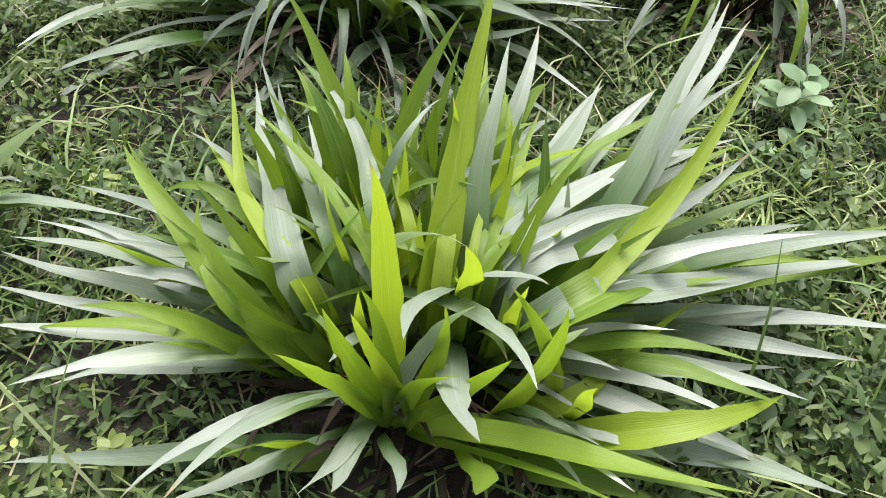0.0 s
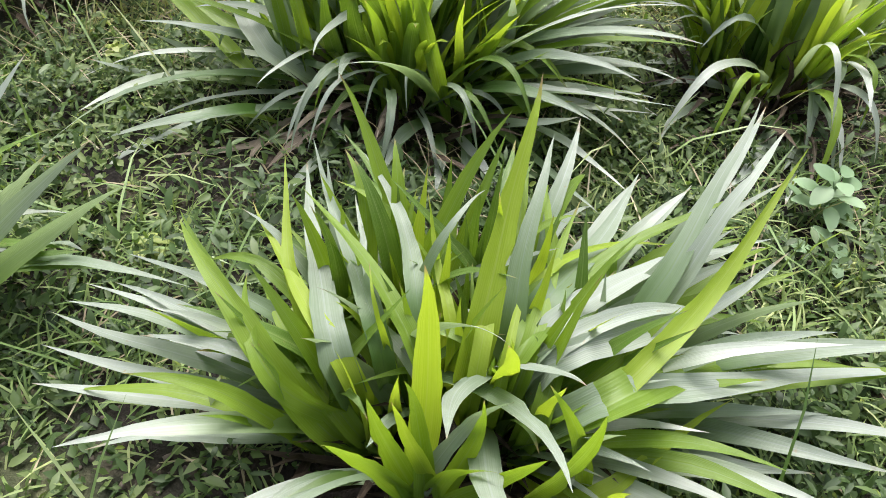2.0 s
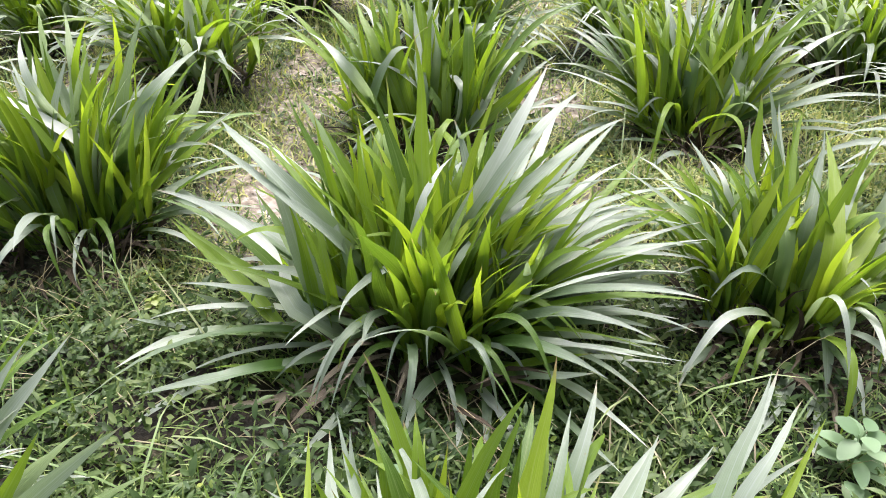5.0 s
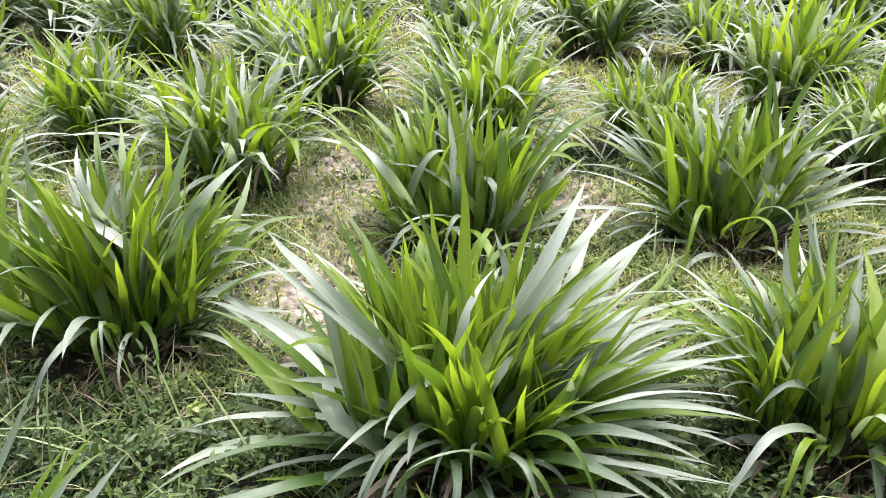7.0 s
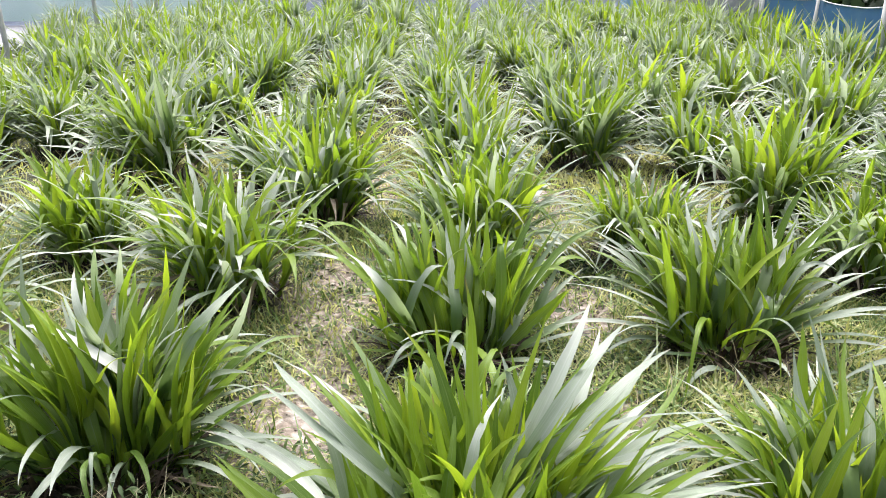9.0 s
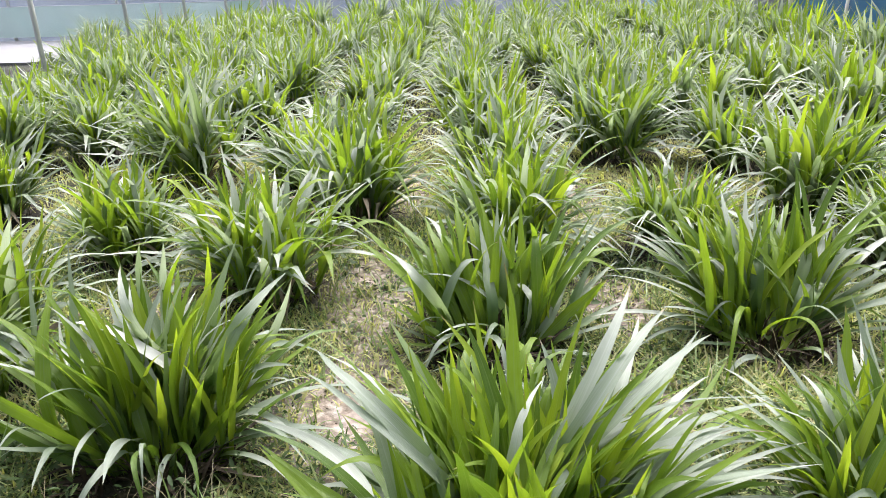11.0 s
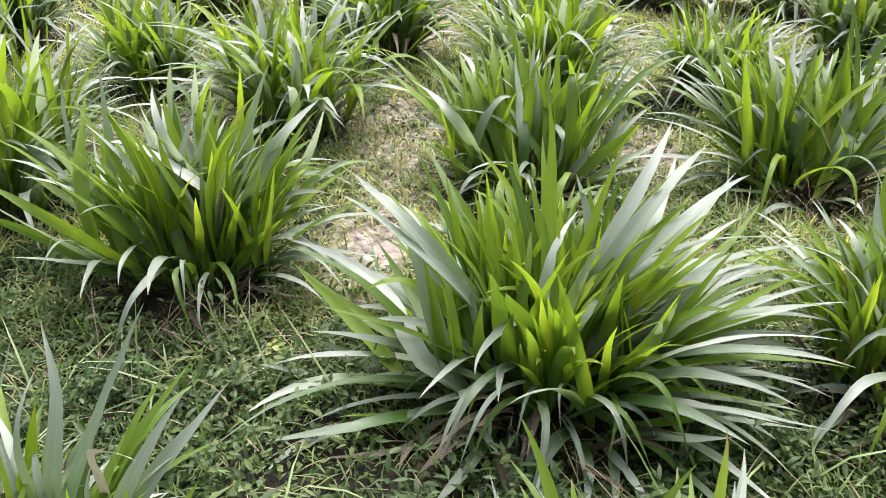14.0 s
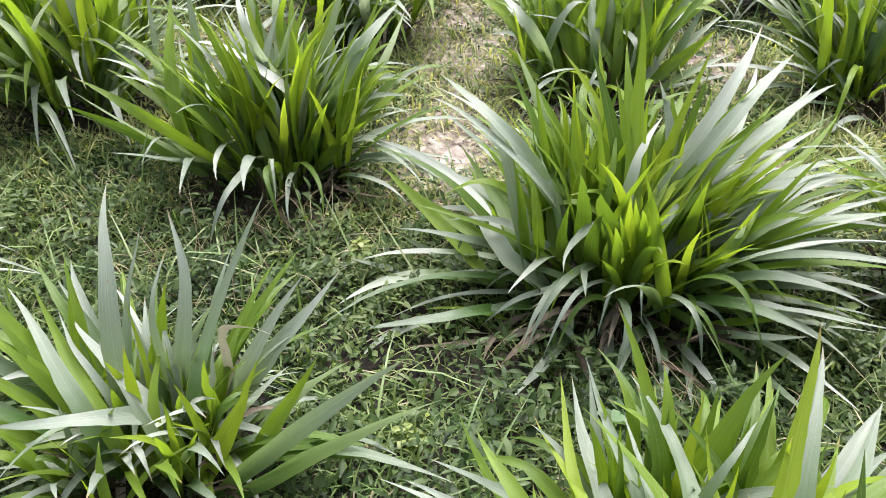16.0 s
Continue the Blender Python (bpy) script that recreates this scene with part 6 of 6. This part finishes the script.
def clods(name, p, mat, label):
    """Crumbs of dry soil and small stones, each a lopsided lump."""
    n = len(p)
    s = NP.uniform(0.002, 0.008, n)[:, None]
    c = np.stack([p[:, 0], p[:, 1], ground_height(p[:, 0], p[:, 1]) + 0.3 * s[:, 0]], 1)
    axes = np.array([(1, 0, 0), (-1, 0, 0), (0, 1, 0), (0, -1, 0), (0, 0, 0.7), (0, 0, -0.7)])
    v = np.stack([c + s * (a + NP.normal(0, 0.25, (n, 3))) for a in axes], 1).reshape(-1, 3)
    k = np.arange(n)[:, None] * 6
    t = np.concatenate([k + q for q in ([0, 2, 4], [2, 1, 4], [1, 3, 4], [3, 0, 4], [2, 0, 5], [1, 2, 5], [3, 1, 5], [0, 3, 5])])
    return tagged(new(name, fast_mesh(name, v, t, mat)), label, "soil", kind="stuff")


feet = CLUMPS[:40]
pick = feet[NP.randint(0, len(feet), 5200)] + NP.normal(0, 0.17, (5200, 2))
bare = np.array([(bx, by) for bx, by, _, _ in BARE])[NP.randint(0, len(BARE), 2600)] + NP.normal(0, 0.5, (2600, 2)) * np.array([0.3, 0.7])
stalks = np.concatenate([c + NP.normal(0, 1, (34, 2)) * np.array([0.2, 0.1]) for c in ((-0.95, 1.45), (-1.15, 1.35), (-0.7, 1.55), (1.05, 1.15), (0.2, 1.02), (-0.95, 3.0), (1.1, 2.3))])
grass_blades("dry_stalks", stalks, 0.24, 0.0028, LITTER, "thin dry grass stalks bending at the tufts' feet")
clods("soil_crumbs", np.concatenate([pick, bare]), CRUMB, "grey-brown soil crumbs and small stones round the tufts")

# ---- single weeds that stand out ----
def oval_leaf(long, wide, mat, rng, rows=7):
    verts, faces, uvs = [], [], []
    droop = rng.uniform(0.15, 0.5)
    for i in range(rows):
        u = i / (rows - 1)
        w = wide / 2 * math.sin(math.pi * min(1, u * 0.92 + 0.04)) ** 0.8
        c = Vector((long * u, 0, -droop * long * u * u))
        for x in (-1, 0, 1):
            verts.append(c + Vector((0, x * w, 0.18 * w * abs(x))))
            uvs.append((0.5 + 0.5 * x, u))
    for i in range(rows - 1):
        for j in range(2):
            faces.append((i * 3 + j, i * 3 + j + 1, i * 3 + j + 4, i * 3 + j + 3))
    return mesh_of("leaf", verts, faces, [mat], uvs=uvs)


def broad_weed(x, y, tall, leaf_long, count, mat, label, seed):
    rng = random.Random(seed)
    ob = new("weed_plant")
    ob.location = (x, y, float(ground_height(np.array(x), np.array(y))) - 0.005)
    tagged(ob, label, "weed")
    part("stem", tube_mesh("stem", [(0, 0, -0.01), (0.01, 0.005, tall * 0.5), (0.0, 0.0, tall)], (0.004, 0.0035, 0.002), mat), ob)
    for k in range(count):
        u = (k + 0.6) / count
        lf = part("leaf", oval_leaf(leaf_long * rng.uniform(0.75, 1.1) * (1.1 - 0.4 * u), leaf_long * rng.uniform(0.42, 0.58), mat, rng), ob)
        az, out = k * 2.4 + rng.uniform(-0.3, 0.3), leaf_long * rng.uniform(0.15, 0.45) * (1.2 - u)
        z = tall * (0.25 + 0.75 * u)
        lf.location = (out * math.cos(az), out * math.sin(az), z)
        lf.rotation_euler = (rng.uniform(-0.35, 0.35), rng.uniform(-0.7, 0.25) - 0.2 * u, az)
        part("stalk", tube_mesh("stalk", [(0, 0, z - 0.02), (out * 1.05 * math.cos(az), out * 1.05 * math.sin(az), z)], (0.0018, 0.0014), mat, 5), ob)
    return ob


broad_weed(1.02, 0.99, 0.16, 0.075, 17, PALE, "pale green broad-leaved weed growing by a puddle", 1)
broad_weed(0.99, 0.88, 0.08, 0.07, 7, PALE, "low pale green broad-leaved weed", 2)
broad_weed(-0.42, 0.86, 0.06, 0.038, 14, LIME, "small yellow-green weed on the mossy ground", 3)
broad_weed(-0.30, 0.30, 0.06, 0.034, 13, LIME, "small yellow-green weed beside a grass tuft", 4)
broad_weed(-0.66, 1.50, 0.06, 0.034, 13, LIME, "small yellow-tinged weed at a tuft's foot", 5)
broad_weed(0.95, 3.25, 0.09, 0.06, 9, LIME, "small yellow weed between two rows", 6)
broad_weed(0.05, 0.92, 0.10, 0.06, 8, PALE, "dark green broad-leaved weed under a tuft", 7)
broad_weed(0.40, 0.72, 0.08, 0.04, 9, LIME, "tiny bright green weed rosette", 8)
broad_weed(-0.10, 2.02, 0.10, 0.05, 9, PALE, "pale broad-leaved weed beside a puddle", 9)


# ---- net fence round the field ----
def wavy_panel(a, b, z0, z1, sag, mat, seed):
    """Loose netting hung between two posts: slack along the top, rippled."""
    rng = random.Random(seed)
    a, b = Vector(a), Vector(b)
    n, rows = 14, 6
    side = (b - a).cross(Vector((0, 0, 1))).normalized()
    verts, faces = [], []
    ph = rng.uniform(0, 6)
    for i in range(n + 1):
        u = i / n
        top = z1 - sag * 4 * u * (1 - u)
        for j in range(rows):
            v = j / (rows - 1)
            off = 0.03 * math.sin(u * 9 + ph + v * 2) * math.sin(math.pi * u)
            verts.append(a.lerp(b, u) + side * off + Vector((0, 0, z0 + (top - z0) * v)))
    for i in range(n):
        for j in range(rows - 1):
            k = i * rows + j
            faces.append((k, k + rows, k + rows + 1, k + 1))
    top = [verts[i * rows + rows - 1] for i in range(n + 1)]
    return mesh_of("net", verts, faces, [mat]), tube_mesh("hem_cord", top, [0.008] * len(top), CORD, 6)


def fence(points, layers, post_high, thick, label, seed):
    ob = new("net_fence")
    ob.location = (points[0][0], points[0][1], 0)
    tagged(ob, label, "fence")
    o = Vector(ob.location)
    rng = random.Random(seed)
    for k, p in enumerate(points):
        p = Vector((*p, 0)) - o
        lean = Vector((rng.uniform(-0.03, 0.03), rng.uniform(-0.03, 0.03), 0))
        part("post", tube_mesh("post", [p - Vector((0, 0, 0.1)), p + lean / 2 + Vector((0, 0, post_high / 2)), p + lean + Vector((0, 0, post_high * rng.uniform(0.97, 1.05)))], (thick, thick * 0.95, thick * 0.9), POST, 8), ob)
        if k + 1 < len(points):
            q = Vector((*points[k + 1], 0)) - o
            for z0, z1, sag, mat in layers:
                net, cord = wavy_panel(p, q, z0, z1, sag, mat, seed + k)
                part("hem_cord", cord, part("net", net, ob), "pale cord along the net's top edge")
    return ob


RIGHT_X, LEFT_X, END_Y = 4.6, -5.0, 16.6
fence([(RIGHT_X, y) for y in (3.2, 4.85, 6.45, 8.05, 9.65, 11.3)], [(0.02, 1.0, 0.05, NET_BLUE)], 1.08, 0.045, "sagging blue net fence on pale posts", 1)
fence([(RIGHT_X, y) for y in (11.36, 13.2, END_Y)], [(0.02, 1.0, 0.12, NET_PALE)], 1.08, 0.03, "sagging thin pale net fence on slim posts", 4)
fence([(LEFT_X, y) for y in (6.4, 8.75, 11.15, 13.55, 15.95)], [(0.02, 1.5, 0.05, NET_THIN)], 1.75, 0.032, "thin see-through net fence on leaning grey posts", 2)
fence([(x, END_Y + 0.1) for x in (-16.0, -13.0, -10.0, -7.6, LEFT_X, -4.2, -3.0, -1.6, 0.5, 2.6, RIGHT_X)], [(0.02, 1.75, 0.10, NET_GREY)], 1.8, 0.04, "grey-blue net fence across the field's end", 3)
fence([(x, END_Y - 0.12) for x in (-15.6, -12.4, -9.4, -6.6, -4.4)], [(0.14, 0.78, 0.01, NET_MINT)], 0.8, 0.03, "low pale mint sheet screen before the end fence", 5)

# ---- beyond the fence ----
house = new("small_building")
house.location = (5.9, 17.9, 0)
tagged(house, "small beige plastered building behind the fence", "building")
part("wall", box_mesh("wall", (1.7, 1.4, 1.25), WALL, 0.02), house, at=(0, 0, 0.62))
part("pillar", box_mesh("pillar", (0.35, 0.35, 1.0), WALL, 0.02), house, "pale square pillar", at=(-0.25, -0.3, 1.74))
part("roof", box_mesh("roof", (2.3, 2.0, 0.08), ROOF, 0.015), house, "grey sheet roof", at=(0, 0, 2.28))
part("pillar", box_mesh("pillar", (0.25, 0.25, 1.0), WALL, 0.02), house, at=(0.7, -0.5, 1.74))

tarp_rng = random.Random(3)
tv, tf = [], []
for i in range(13):
    for j in range(9):
        a, v = 6.2832 * i / 12, j / 8
        r = 0.30 * (1 - 0.55 * v) * (1 + 0.12 * math.sin(5 * a) + tarp_rng.uniform(-0.04, 0.04))
        tv.append((r * math.cos(a), r * math.sin(a) * 0.7, 0.84 * v - 0.01))
for i in range(12):
    for j in range(8):
        k = i * 9 + j
        tf.append((k, k + 9, k + 10, k + 1))
tarp = new("tarpaulin", mesh_of("tarpaulin", tv, tf, [TARP]))
tarp.location = (3.75, 15.9, 0)
tagged(tarp, "blue plastic tarpaulin draped over a stake", "tarpaulin")


def tree(x, y, high, wide, seed):
    r = random.Random(seed)
    ob = new("tree")
    ob.location = (x, y, -0.05)
    tagged(ob, "dark green broad-leaved tree beyond the fence", "tree", "trees beyond the fence")
    pts = [(0, 0, 0), (r.uniform(-0.1, 0.1), 0.05, high * 0.3), (r.uniform(-0.2, 0.2), r.uniform(-0.2, 0.2), high * 0.75)]
    part("trunk", tube_mesh("trunk", pts, (0.14, 0.1, 0.04), BARK, 9), ob)
    for k in range(6):
        a, z = k * 1.05 + r.random(), high * r.uniform(0.15, 0.6)
        part("limb", tube_mesh("limb", [(0, 0, z), (wide * 0.25 * math.cos(a), wide * 0.25 * math.sin(a), z + 0.15 * high), (wide * 0.45 * math.cos(a), wide * 0.45 * math.sin(a), z + 0.22 * high)], (0.05, 0.035, 0.012), BARK, 6), ob)
    st = np.random.RandomState(seed)
    cents = np.stack([st.normal(0, wide * 0.26, 46), st.normal(0, wide * 0.26, 46), st.uniform(0.12, 0.98, 46) * high], 1)
    n = 3200
    c = cents[st.randint(0, 46, n)] + st.normal(0, 0.22, (n, 3))
    c[:, 2] = np.maximum(c[:, 2], 0.12)
    d1 = st.normal(0, 1, (n, 3))
    d1 /= np.linalg.norm(d1, axis=1)[:, None]
    d2 = np.cross(d1, st.normal(0, 1, (n, 3)))
    d2 /= np.linalg.norm(d2, axis=1)[:, None]
    s = st.uniform(0.09, 0.2, n)[:, None]
    v = np.stack([c - d1 * s, c + d2 * s * 0.45, c + d1 * s, c - d2 * s * 0.45], 1).reshape(-1, 3)
    k = np.arange(n)[:, None] * 4
    part("crown", fast_mesh("crown", v, np.concatenate([k + [0, 1, 2], k + [0, 2, 3]]), TREE), ob)
    return ob


for k, (x, y, h, wd) in enumerate(((6.3, 6.4, 2.2, 2.4), (6.5, 9.4, 2.3, 2.4), (6.4, 11.9, 2.3, 2.2), (7.0, 13.6, 2.5, 2.4), (8.2, 7.2, 2.8, 2.8), (6.4, 8.2, 2.1, 2.4), (6.9, 10.6, 2.4, 2.6), (7.6, 15.6, 4.0, 3.0), (8.6, 12.0, 4.4, 3.2), (8.8, 9.0, 4.0, 3.0), (9.5, 17.5, 4.5, 3.4), (3.2, 22.0, 4.2, 3.6), (-0.5, 23.5, 4.5, 3.8), (-4.5, 23.5, 4.2, 3.6), (-9.5, 23.0, 4.4, 3.6))):
    tree(x, y, h, wd, 100 + k)
